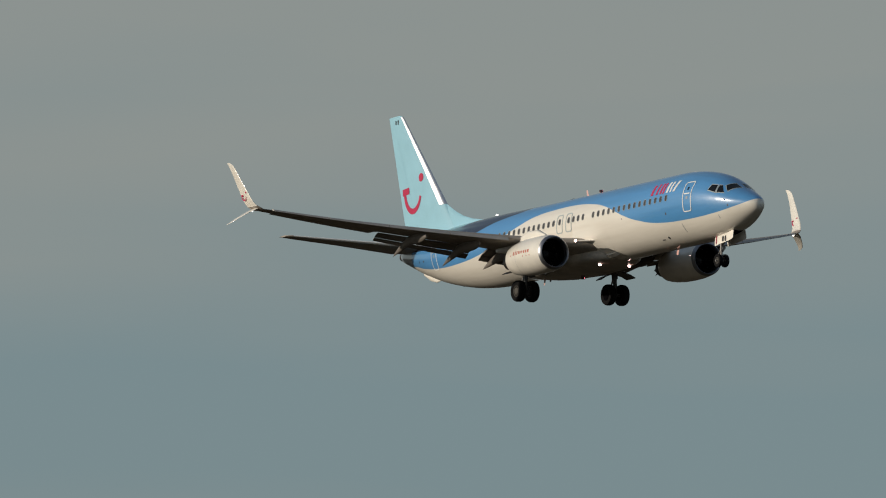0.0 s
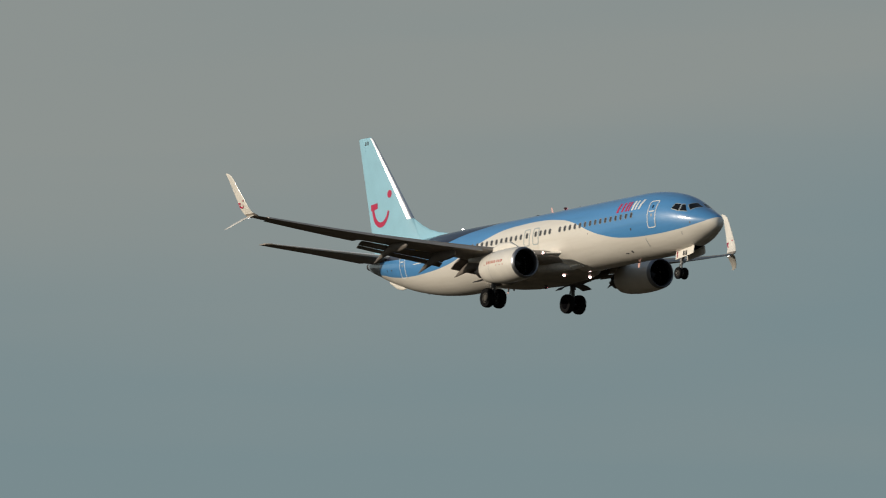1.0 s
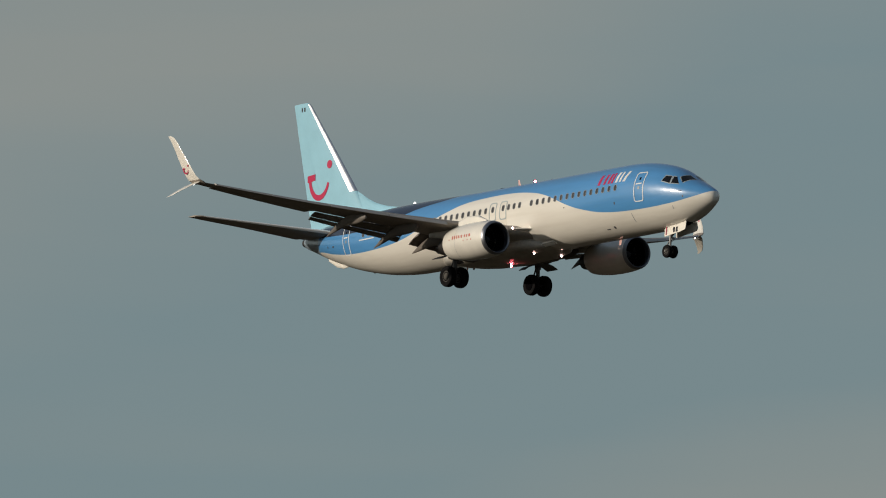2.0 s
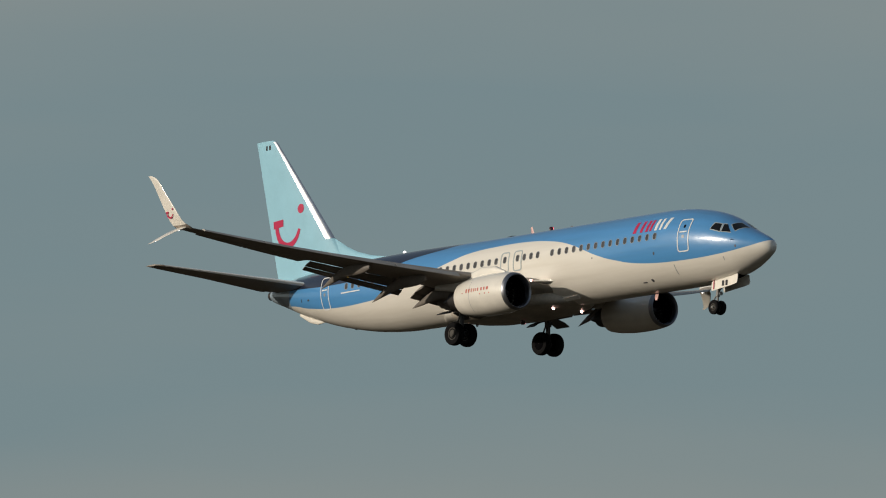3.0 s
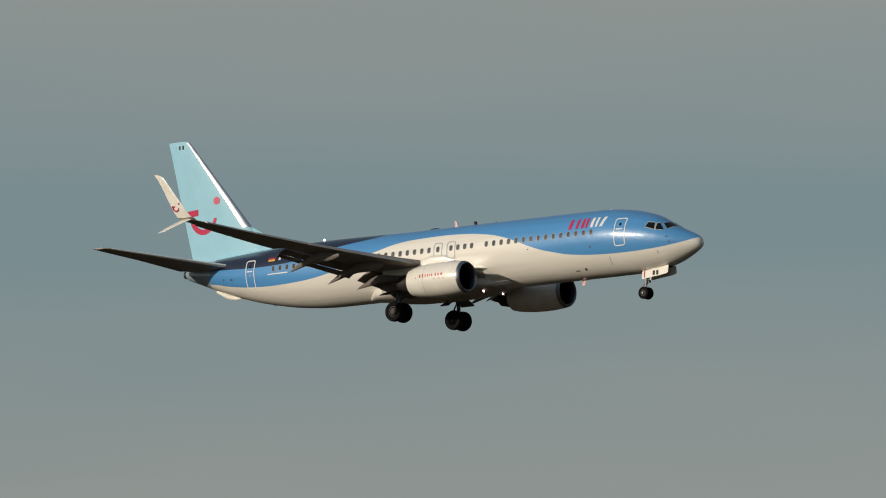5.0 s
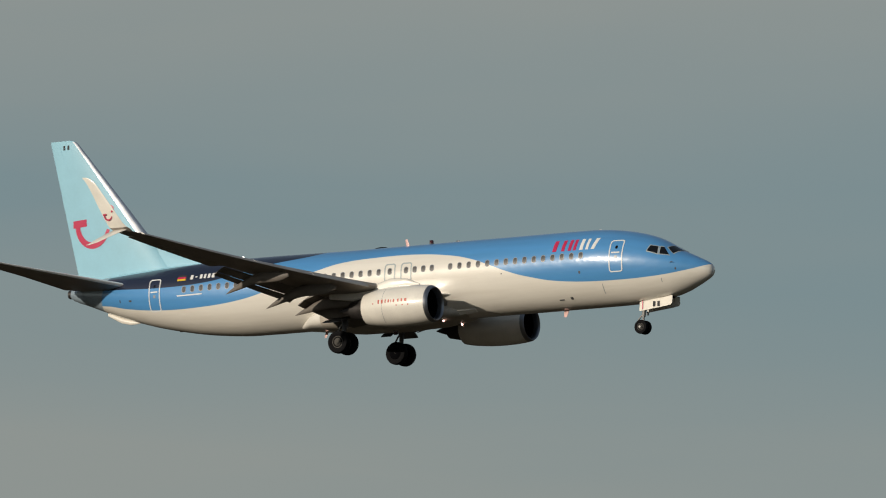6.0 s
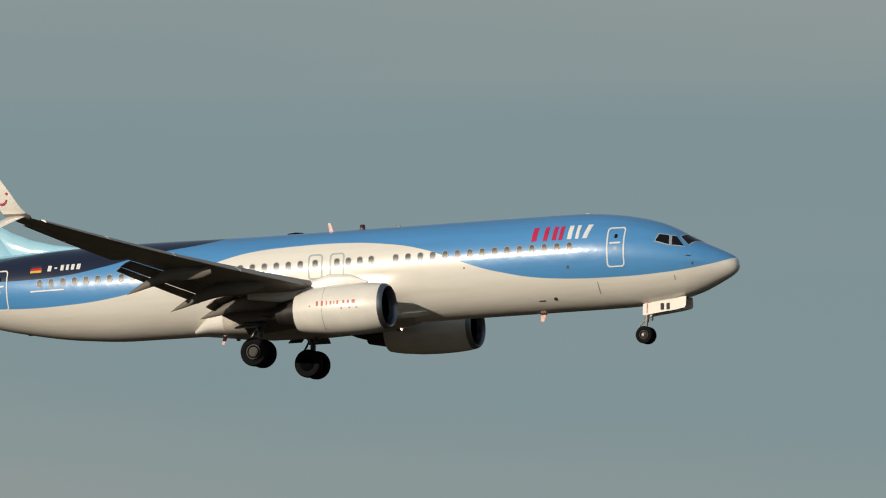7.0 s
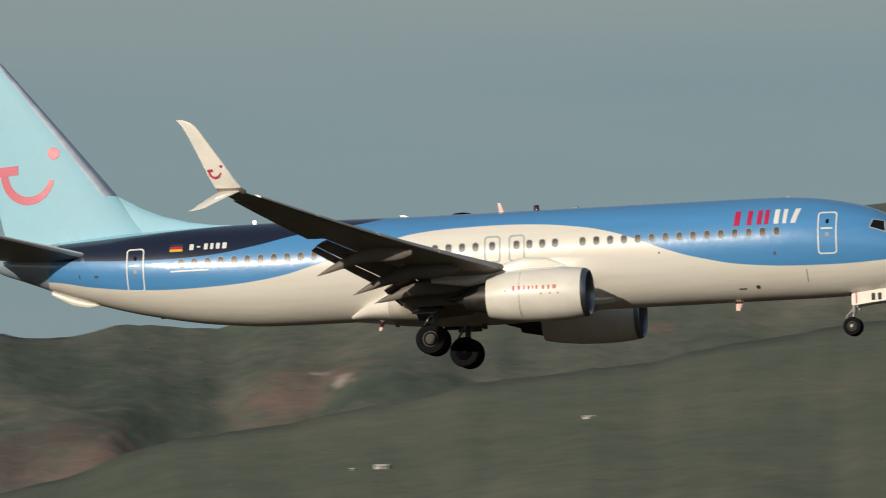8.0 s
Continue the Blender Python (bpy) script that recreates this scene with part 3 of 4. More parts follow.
def band(outer, inner, side, off, place=skin_z):
    """A flat ring between two loops on a skin, with a small proud edge."""
    bm = bmesh.new()
    rows = [[bm.verts.new(place(*p, side, o)) for p in loop] for loop, o in ((outer, off - 0.012), (outer, off), (outer, off), (inner, off), (inner, off), (inner, off - 0.012))]
    k = len(outer)
    for a, b in (rows[0:2], rows[2:4], rows[4:6]):
        for i in range(k):
            j = (i + 1) % k
            bm.faces.new((a[i], a[j], b[j], b[i]))
    bmesh.ops.recalc_face_normals(bm, faces=bm.faces)
    return bm


# passenger windows
WINDOW_STATIONS = [6.45 + 0.536 * i for i in range(15)] + [15.02, 15.52, 16.02, 16.52, 17.47] + [18.12 + 0.527 * i for i in range(23)]
for side in (-1, 1):
    for s in WINDOW_STATIONS:
        pane = part("window", plate(rrect(s, 0.31, 0.21, 0.31, 0.09), side, 0.006), M_PANE, plane)
        part("window_frame", band(rrect(s, 0.31, 0.255, 0.355, 0.11), rrect(s, 0.31, 0.21, 0.31, 0.09), side, 0.012), M_FRAME, pane)


def cabin_door(s0, s1, z0, z1, side):
    cs, cz, w, h = (s0 + s1) / 2, (z0 + z1) / 2, s1 - s0, z1 - z0
    d = part("cabin_door", band(rrect(cs, cz, w, h, 0.14), rrect(cs, cz, w - 0.11, h - 0.11, 0.10), side, 0.014), M_DECAL_WHITE, plane, "closed door with a white outline")
    part("door_window", plate(rrect(cs, cz + h * 0.27, 0.13, 0.17, 0.05), side, 0.008), M_GLASS, d)
    part("door_handle", plate(rrect(cs + 0.02, cz + h * 0.10, w * 0.62, 0.07, 0.03), side, 0.012), M_DECAL_WHITE, d)
    part("door_placard", plate(rrect(cs, cz - h * 0.04, 0.15, 0.16, 0.03), side, 0.008), M_FRAME, d)


def over_wing_exit(cs, side):
    part("overwing_exit", band(rrect(cs, 0.19, 0.64, 1.04, 0.15), rrect(cs, 0.19, 0.51, 0.91, 0.10), side, 0.012), M_OUTLINE, plane, "closed exit with a grey outline")


for side in (-1, 1):
    cabin_door(4.17, 4.90, -0.64, 0.99, side)
    cabin_door(31.22, 31.94, -0.68, 0.98, side)
    over_wing_exit(16.52, side)
    over_wing_exit(17.47, side)

# cockpit glazing
for side in (-1, 1):
    for corners in ([(1.42, 5), (1.92, 5), (2.06, 32), (1.70, 48)], [(1.84, 57), (2.20, 38), (2.36, 41), (2.30, 63)], [(2.40, 64), (2.47, 43), (2.84, 47), (2.95, 62)]):
        corners = [(s, th + 3.5 * (s > 1.4)) for s, th in corners]
        mid = [sum(c[q] for c in corners) / 4 for q in (0, 1)]
        wide = [(c[0] + math.copysign(0.045, c[0] - mid[0]), c[1] + math.copysign(2.2, c[1] - mid[1])) for c in corners]
        pane = part("cockpit_window", patch(corners, 6, side, 0.014), M_GLASS, plane)
        part("window_frame", patch(wide, 6, side, 0.006), M_OUTLINE, pane)

# lettering stands as plain bars
LETTER_BARS = [(8.00, 0.23, 0.04, M_RED), (7.52, 0.19, 0.04, M_RED), (7.14, 0.19, 0.04, M_RED), (6.86, 0.17, 0.04, M_RED),
               (6.48, 0.19, 0.04, M_DECAL_WHITE), (6.16, 0.15, 0.04, M_DECAL_WHITE), (5.84, 0.20, 0.18, M_DECAL_WHITE)]
for side in (-1, 1):
    for s, w, lean, material in LETTER_BARS:
        lo, hi = 0.60, 1.18
        mid = (lo + hi) / 2
        loop = [(s + w / 2, lo), (s + w / 2 - lean / 2, mid), (s + w / 2 - lean, hi), (s - w / 2 - lean, hi), (s - w / 2 - lean / 2, mid), (s - w / 2, lo)]
        part("title_bar", plate(loop, side, 0.012), material, plane)
    for s, w, h in ((29.33, 0.17, 0.24), (29.05, 0.13, 0.06), (28.76, 0.15, 0.24), (28.52, 0.13, 0.24), (28.28, 0.15, 0.24), (28.02, 0.17, 0.24)):
        part("registration_bar", plate(rrect(s, 0.92, w, h, 0.02, 2), side, 0.012), M_DECAL_WHITE, plane)
    part("slogan_bar", plate([(30.15, -0.03), (30.15, 0.03), (29.4, 0.03), (28.6, 0.03), (28.6, -0.03), (29.4, -0.03)], side, 0.012), M_DECAL_WHITE, plane)
    for j, material in enumerate((M_DECAL_DARK, M_RED, M_YELLOW)):
        part("flag_stripe", plate(rrect(29.94, 1.02 - 0.1 * j, 0.52, 0.098, 0.01, 2), side, 0.012), material, plane)


# ------------------------------------------------------------------ flying surfaces
def aerofoil(thick, camber=0.02, n=14, cut=1.0):
    """Loop of (x, t): 0 at the leading edge to cut at the back; upper side first."""
    xs = [0.5 * (1 - math.cos(math.pi * i / n)) * cut for i in range(n + 1)]

    def yt(x):
        return 5 * thick * (0.2969 * math.sqrt(x) - 0.1260 * x - 0.3516 * x * x + 0.2843 * x ** 3 - 0.1036 * x ** 4)

    def yc(x):
        return camber * 4 * x * (1 - x)

    up = [(x, yc(x) + yt(x)) for x in xs]
    low = [(x, yc(x) - yt(x)) for x in xs]
    return up[::-1] + low[1:]


def section(side, y, lead, chord, z, cant=0.0, twist=0.0, thick=0.11, camber=0.015, cut=1.0):
    """One aerofoil ring: leading edge at (lead aft, y out, z)."""
    ring, c, q, tc, tq = [], math.cos(radians(cant)), math.sin(radians(cant)), math.cos(radians(twist)), math.sin(radians(twist))
    for x, t in aerofoil(thick, camber, cut=cut):
        a, b = x * chord, t * chord
        a, b = a * tc + b * tq, b * tc - a * tq
        ring.append((-(lead + a), side * (y - b * q), z + b * c))
    return ring


def edge_strip(rings, k=5, out=0.008):
    """A metal strip over the foremost points of aerofoil rings."""
    strips = []
    for ring in rings:
        m = len(ring) // 2
        part_ring = [Vector(p) for p in ring[m - k:m + k + 1]]
        back = sum((part_ring[0], part_ring[-1]), Vector()) / 2
        strips.append([p + (p - back).normalized() * out for p in part_ring])
    bm = bmesh.new()
    loft(bm, strips, False, False)
    return bm


def lead_at(y):
    return 14.5 + 0.581 * (y - 1.9)


def chord_at(y):
    back = 20.95 if y < 5.8 else 20.95 + (24.17 - 20.95) * (y - 5.8) / 11.2
    return back - lead_at(y)


def wing_z(y):
    return -1.22 + 0.105 * (y - 1.9) + 0.0033 * (y - 1.9) ** 2


def wing_section(side, y, cut=1.0):
    th = 0.145 if y < 2 else 0.125 - 0.002 * (y - 2)
    return section(side, y, lead_at(y), chord_at(y), wing_z(y), 4, 1.0 - 0.15 * y, th, 0.012, cut)


def wing(side):
    rings = [wing_section(side, y, c) for y, c in ((1.2, 0.80), (1.9, 0.80), (3, 0.79), (4.9, 0.79), (5.8, 0.79), (7.5, 0.79), (9, 0.79), (10.78, 0.80), (10.82, 1.0), (12.5, 1.0), (14.5, 1.0), (16, 1.0), (17.0, 1.0))]
    w = part("wing", lofted(rings), M_GREY, plane, "swept grey wing with flaps and slats out")
    # flaps: a main and a rear piece on each panel
    for y0, y1 in ((2.0, 4.95), (5.75, 10.75)):
        for name, at, drop, size, angle in (("flap", 0.775, 0.022, 0.18, 20 if y0 < 5 else 24), ("rear_flap", 0.94, 0.085 if y0 < 5 else 0.10, 0.09, 34 if y0 < 5 else 40)):
            fl = []
            for i in range(6):
                y = y0 + (y1 - y0) * i / 5
                c = min(chord_at(y), 4.6)
                back = lead_at(y) + chord_at(y)
                fl.append(section(side, y, back - c + at * c, size * c, wing_z(y) - drop * c, 4, angle, 0.13, 0.02))
            part(name, lofted(fl), M_FLAP, w)
    # slats, pushed out ahead of the leading edge
    for y0, y1 in ((5.7, 8.4), (8.45, 11.2), (11.25, 14.0), (14.05, 16.6)):
        sl = []
        for i in range(4):
            y = y0 + (y1 - y0) * i / 3
            c = chord_at(y)
            sl.append(section(side, y, lead_at(y) - 0.20 - 0.02 * c, 0.13 * c + 0.24, wing_z(y) - 0.035 * c - 0.02, 4, -14, 0.17, 0.10))
        part("slat", lofted(sl), M_SLAT, w, "dull bare metal slat")
    kr = [section(side, y, lead_at(y) - 0.10, 0.55, wing_z(y) - 0.25, 4, -38, 0.12, 0.05) for y in (3.2, 3.6, 4.0)]
    part("krueger_flap", lofted(kr), M_GREY, w)
    # wing root glove
    gl = [section(side, y, s, c, wing_z(1.9) + 0.13 + 0.04 * (y - 1.5), 4, 2, th) for y, s, c, th in ((1.5, 13.8, 2.4, 0.08), (1.95, 14.2, 2.2, 0.075), (2.46, 14.86, 1.8, 0.08), (2.9, 15.25, 1.5, 0.08), (3.3, 15.55, 1.2, 0.08))]
    part("root_fairing", lofted(gl), M_WHITE, w, "pale wing root glove")
    # bulged fillet ahead of the wing root
    fil = bmesh.new()
    grid = [[fil.verts.new(skin_z(12.9 + 3.2 * i / 16, -0.25 - 1.45 * j / 12, side, 0.004 + 0.20 * math.sin(math.pi * j / 12) ** 2 * (0.5 - 0.5 * math.cos(math.pi * min(1, i / 11))))) for j in range(13)] for i in range(17)]
    for a, b in zip(grid, grid[1:]):
        for j in range(12):
            fil.faces.new((a[j], a[j + 1], b[j + 1], b[j]))
    bmesh.ops.recalc_face_normals(fil, faces=fil.faces)
    part("root_fillet", fil, M_SKIN, w, "white bulged fillet ahead of the wing root")
    # flap track fairings
    for y, tip_s, tip_z, length, big in ((9.44, 22.55, -1.30, 3.7, 0.21), (6.79, 21.80, -1.81, 4.1, 0.23), (4.37, 21.55, -1.91, 3.6, 0.23)):
        rings, k, z0 = [], 16, wing_z(y) - 0.045 * chord_at(y)
        for i in range(13):
            u = i / 12
            r = big * (math.sin(math.pi * min(1, u * 1.02 + 0.015) ** 0.62) ** 0.75 + 0.13 * (1 - abs(2 * u - 1) ** 8))
            s = tip_s - length * (1 - u)
            drop = max(0, (u - 0.42) / 0.58) ** 1.35
            z = (z0 - 0.20) * (1 - drop) + tip_z * drop
            rings.append([(-s, side * (y + r * 0.72 * math.cos(2 * math.pi * j / k)), z + r * 1.25 * math.sin(2 * math.pi * j / k)) for j in range(k)])
        part("flap_track_fairing", lofted(rings), M_FAIRING, w)
    # split winglet
    up = [section(side, y, a, b - a, z, cant, 0, 0.10) for y, a, b, z, cant in (
        (17.00, lead_at(17.0), 24.19, wing_z(17.0), 8), (17.20, 23.24, 24.28, 1.20, 24), (17.36, 23.38, 24.36, 1.32, 44), (17.47, 23.55, 24.45, 1.52, 64), (17.55, 23.72, 24.58, 1.80, 77),
        (17.62, 23.98, 24.76, 2.20, 80), (17.69, 24.25, 24.94, 2.60, 80), (17.76, 24.56, 25.14, 3.05, 80), (17.81, 24.80, 25.32, 3.40, 80),
        (17.84, 24.97, 25.45, 3.62, 80), (17.85, 25.16, 25.56, 3.76, 80), (17.86, 25.42, 25.66, 3.86, 80))]
    part("winglet_blend", lofted(up[:3]), M_GREY, w, "grey curved join of wing and winglet")
    up = up[2:]
    wl_ = part("winglet", lofted(up), M_WHITE, w, "cream white upswept winglet with a red smile")
    low = [section(side, 17.20, 23.45, 0.84, 1.20, -25, 0, 0.09), section(side, 17.55, 23.72, 0.74, 1.02, -33, 0, 0.08), section(side, 18.0, 24.26, 0.56, 0.70, -36, 0, 0.07),
           section(side, 18.2, 24.58, 0.42, 0.52, -36, 0, 0.07), section(side, 18.30, 24.98, 0.20, 0.42, -36, 0, 0.06)]
    part("lower_winglet", lofted(low), M_WHITE, w, "cream white downswept winglet blade")

    def blade(s, z, sd, off):
        return Vector((-s, sd * (17.56 + (z - 1.80) * 0.155 + off), z))

    for face in (1, -1):
        for name, loops in smile_shapes(24.30, 1.93, 0.225):
            bm = bmesh.new()
            for loop in loops:
                vs = [bm.verts.new(blade(s, z, side, 0.055 if face > 0 else -0.055)) for s, z in loop]
                bm.faces.new(vs)
            bmesh.ops.recalc_face_normals(bm, faces=bm.faces)
            part(name, bm, M_RED, wl_)
    tip = bmesh.new()
    bmesh.ops.create_uvsphere(tip, u_segments=12, v_segments=8, radius=0.05, matrix=Matrix.Translation((-24.05, side * 17.26, 1.10)))
    part("position_light", tip, M_NAV, w, "lit white position light")
    for y0, y1, a in ((11.0, 13.9, 0.72), (13.95, 16.3, 0.72)):
        ail = [section(side, y, lead_at(y) + 0.725 * chord_at(y), 0.285 * chord_at(y), wing_z(y) - 0.012, 4, 3, 0.10, 0) for y in (y0, (y0 + y1) / 2, y1)]
        part("aileron", lofted(ail), M_GREY, w)
    return w


def smile_shapes(s0, z0, k):
    """Red mark of a bar, an arc and a dot; (s0, z0) is the arc's centre and k its size. Rows of (name, loops)."""
    bar = [(s0 + 1.26 * k, z0 + 0.28 * k), (s0 + 1.26 * k, z0 - 0.10 * k), (s0 + 0.40 * k, z0 - 0.04 * k), (s0 + 0.40 * k, z0 + 0.32 * k)]
    quads, n = [], 18
    for i in range(n):
        q = []
        for j, inner in ((i, 0), (i + 1, 0), (i + 1, 1), (i, 1)):
            u = j / n
            a = radians(172 + 172 * u)
            wdt = (0.30 - 0.10 * u + 0.06 * math.sin(math.pi * u)) * k
            r = (1.0 + 0.02 * u) * k + (wdt / 2 if not inner else -wdt / 2)
            q.append((s0 - r * math.cos(a) * 0.97, z0 + r * math.sin(a) * 1.06))
        quads.append(q)
    dot = [(s0 - 1.04 * k + 0.24 * k * math.cos(2 * math.pi * i / 20), z0 + 0.72 * k + 0.24 * k * math.sin(2 * math.pi * i / 20)) for i in range(20)]
    return [("smile_bar", [bar]), ("smile_arc", quads), ("smile_dot", [dot])]


for side in (-1, 1):
    wing(side)

# fin, rudder, dorsal fillet
FIN_ROWS = [(1.2, 30.90, 36.96), (2.2, 31.75, 37.20), (3.22, 32.60, 37.44), (5.0, 34.08, 37.86), (7.0, 35.76, 38.33), (8.52, 37.04, 38.68), (8.68, 37.22, 38.72), (8.76, 37.44, 38.73)]


def fin_ring(z, a, b, lo, hi, thick=0.10):
    c, ring = b - a, []
    for x, t in aerofoil(thick, 0.0):
        xx = lo + (hi - lo) * x
        full = 5 * thick * (0.2969 * math.sqrt(xx) - 0.1260 * xx - 0.3516 * xx ** 2 + 0.2843 * xx ** 3 - 0.1036 * xx ** 4)
        tt = t if lo == 0 and hi == 1 else math.copysign(full, t) if t else 0
        ring.append((-(a + xx * c), tt * c, z))
    return ring


fin = part("fin", lofted([fin_ring(z, a, b, 0, 1) for z, a, b in FIN_ROWS]), M_AQUA, plane, "light aqua tail fin with a red smile")
part("fin_leading_edge", edge_strip([fin_ring(z, a, b, 0, 1) for z, a, b in FIN_ROWS[2:-1]], 3, 0.006), M_BARE, fin, "bare metal leading edge")
dors = []
for s, top, hw in ((28.1, 1.86, 0.04), (28.8, 1.90, 0.08), (29.8, 2.06, 0.12), (30.8, 2.33, 0.15), (31.6, 2.66, 0.16), (32.2, 2.99, 0.15), (32.68, 3.25, 0.12), (33.3, 3.30, 0.06)):
    dors.append([(-s, hw * math.sin(a), 1.45 + (top - 1.45) * max(0, math.cos(a)) ** 0.8) for a in (2 * math.pi * i / 20 for i in range(20))])
part("dorsal_fillet", lofted(dors), M_AQUA, fin)


def fin_skin(s, z, side, off):
    zs = [r[0] for r in FIN_ROWS]
    a, b = np.interp(z, zs, [r[1] for r in FIN_ROWS]), np.interp(z, zs, [r[2] for r in FIN_ROWS])
    x = min(max((s - a) / (b - a), 0.001), 1)
    t = 0.5 * (0.2969 * math.sqrt(x) - 0.1260 * x - 0.3516 * x * x + 0.2843 * x ** 3 - 0.1036 * x ** 4)
    return Vector((-s, side * (t * (b - a) + off), z))


for side in (-1, 1):
    for name, loops in smile_shapes(36.10, 4.27, 1.0):
        bm = bmesh.new()
        for loop in loops:
            bm.faces.new([bm.verts.new(fin_skin(s, z, side, 0.014)) for s, z in loop])
        bmesh.ops.recalc_face_normals(bm, faces=bm.faces)
        part(name, bm, M_RED, fin)
    for i in range(2):
        part("fin_code_bar", plate(rrect(37.88 - 0.26 * i, 8.40, 0.12, 0.24, 0.02, 2), side, 0.014, fin_skin), M_DECAL_DARK, fin)
    # rudder hinge line and a small placard
    bm = bmesh.new()
    rows = [(z, np.interp(z, [r[0] for r in FIN_ROWS], [r[1] + 0.70 * (r[2] - r[1]) for r in FIN_ROWS])) for z in np.linspace(1.9, 8.5, 12)]
    vs = [[bm.verts.new(fin_skin(s + d, z, side, 0.006)) for d in (0, 0.014)] for z, s in rows]
    for a, b in zip(vs, vs[1:]):
        bm.faces.new((a[0], a[1], b[1], b[0]))
    bmesh.ops.recalc_face_normals(bm, faces=bm.faces)
    part("rudder_gap", bm, M_AQUA, fin)


def stabilizer(side):
    rows = [(0.5, 33.35, 37.20, 0.84), (0.9, 33.60, 37.32, 0.89), (4.0, 35.65, 37.96, 1.32), (6.6, 37.34, 38.72, 1.68), (7.0, 37.62, 38.82, 1.74), (7.25, 38.00, 38.86, 1.78)]
    st = part("stabilizer", lofted([section(side, y, a, b - a, z, 7, -1.0, 0.095, -0.005) for y, a, b, z in rows]), M_GREY, plane, "grey tailplane")
    # strip over the bare edge, its glint painted as near-white
    part("stabilizer_leading_edge", edge_strip([section(side, y, a, b - a, z, 7, -1.0, 0.095, -0.005) for y, a, b, z in rows[1:5]], 2, 0.006), M_EDGE, st, "bare metal leading edge")
    el = [section(side, y, a + 0.70 * (b - a), 0.31 * (b - a), z + 0.03, 7, 1, 0.11, 0) for y, a, b, z in rows[1:4]]
    part("elevator", lofted(el), M_GREY, st)


for side in (-1, 1):
    stabilizer(side)

# ------------------------------------------------------------------ belly fairing
bel = []
for s, w, low, top in ((13.6, 0.5, -2.08, -1.90), (14.1, 1.1, -2.17, -1.6), (14.8, 1.62, -2.26, -1.3), (15.8, 1.95, -2.38, -1.0), (18, 2.06, -2.46, -0.8), (20.5, 2.04, -2.42, -0.85), (21.6, 1.85, -2.32, -1.1), (22.5, 1.45, -2.2, -1.45), (23.3, 0.7, -2.12, -1.85)):
    mid = (low + top) / 2
    bel.append([(-s, w * math.copysign(abs(math.cos(a)) ** 0.7, math.cos(a)), mid + (top - low) / 2 * math.copysign(abs(math.sin(a)) ** 0.7, math.sin(a))) for a in (2 * math.pi * i / 36 for i in range(36))])
part("belly_fairing", lofted(bel[:7], True, False), M_BELLY, plane, "mottled grey-beige fairing under the wing root")
part("aft_fairing", lofted(bel[6:], True, False), M_WHITE, plane, "white tail of the belly fairing")


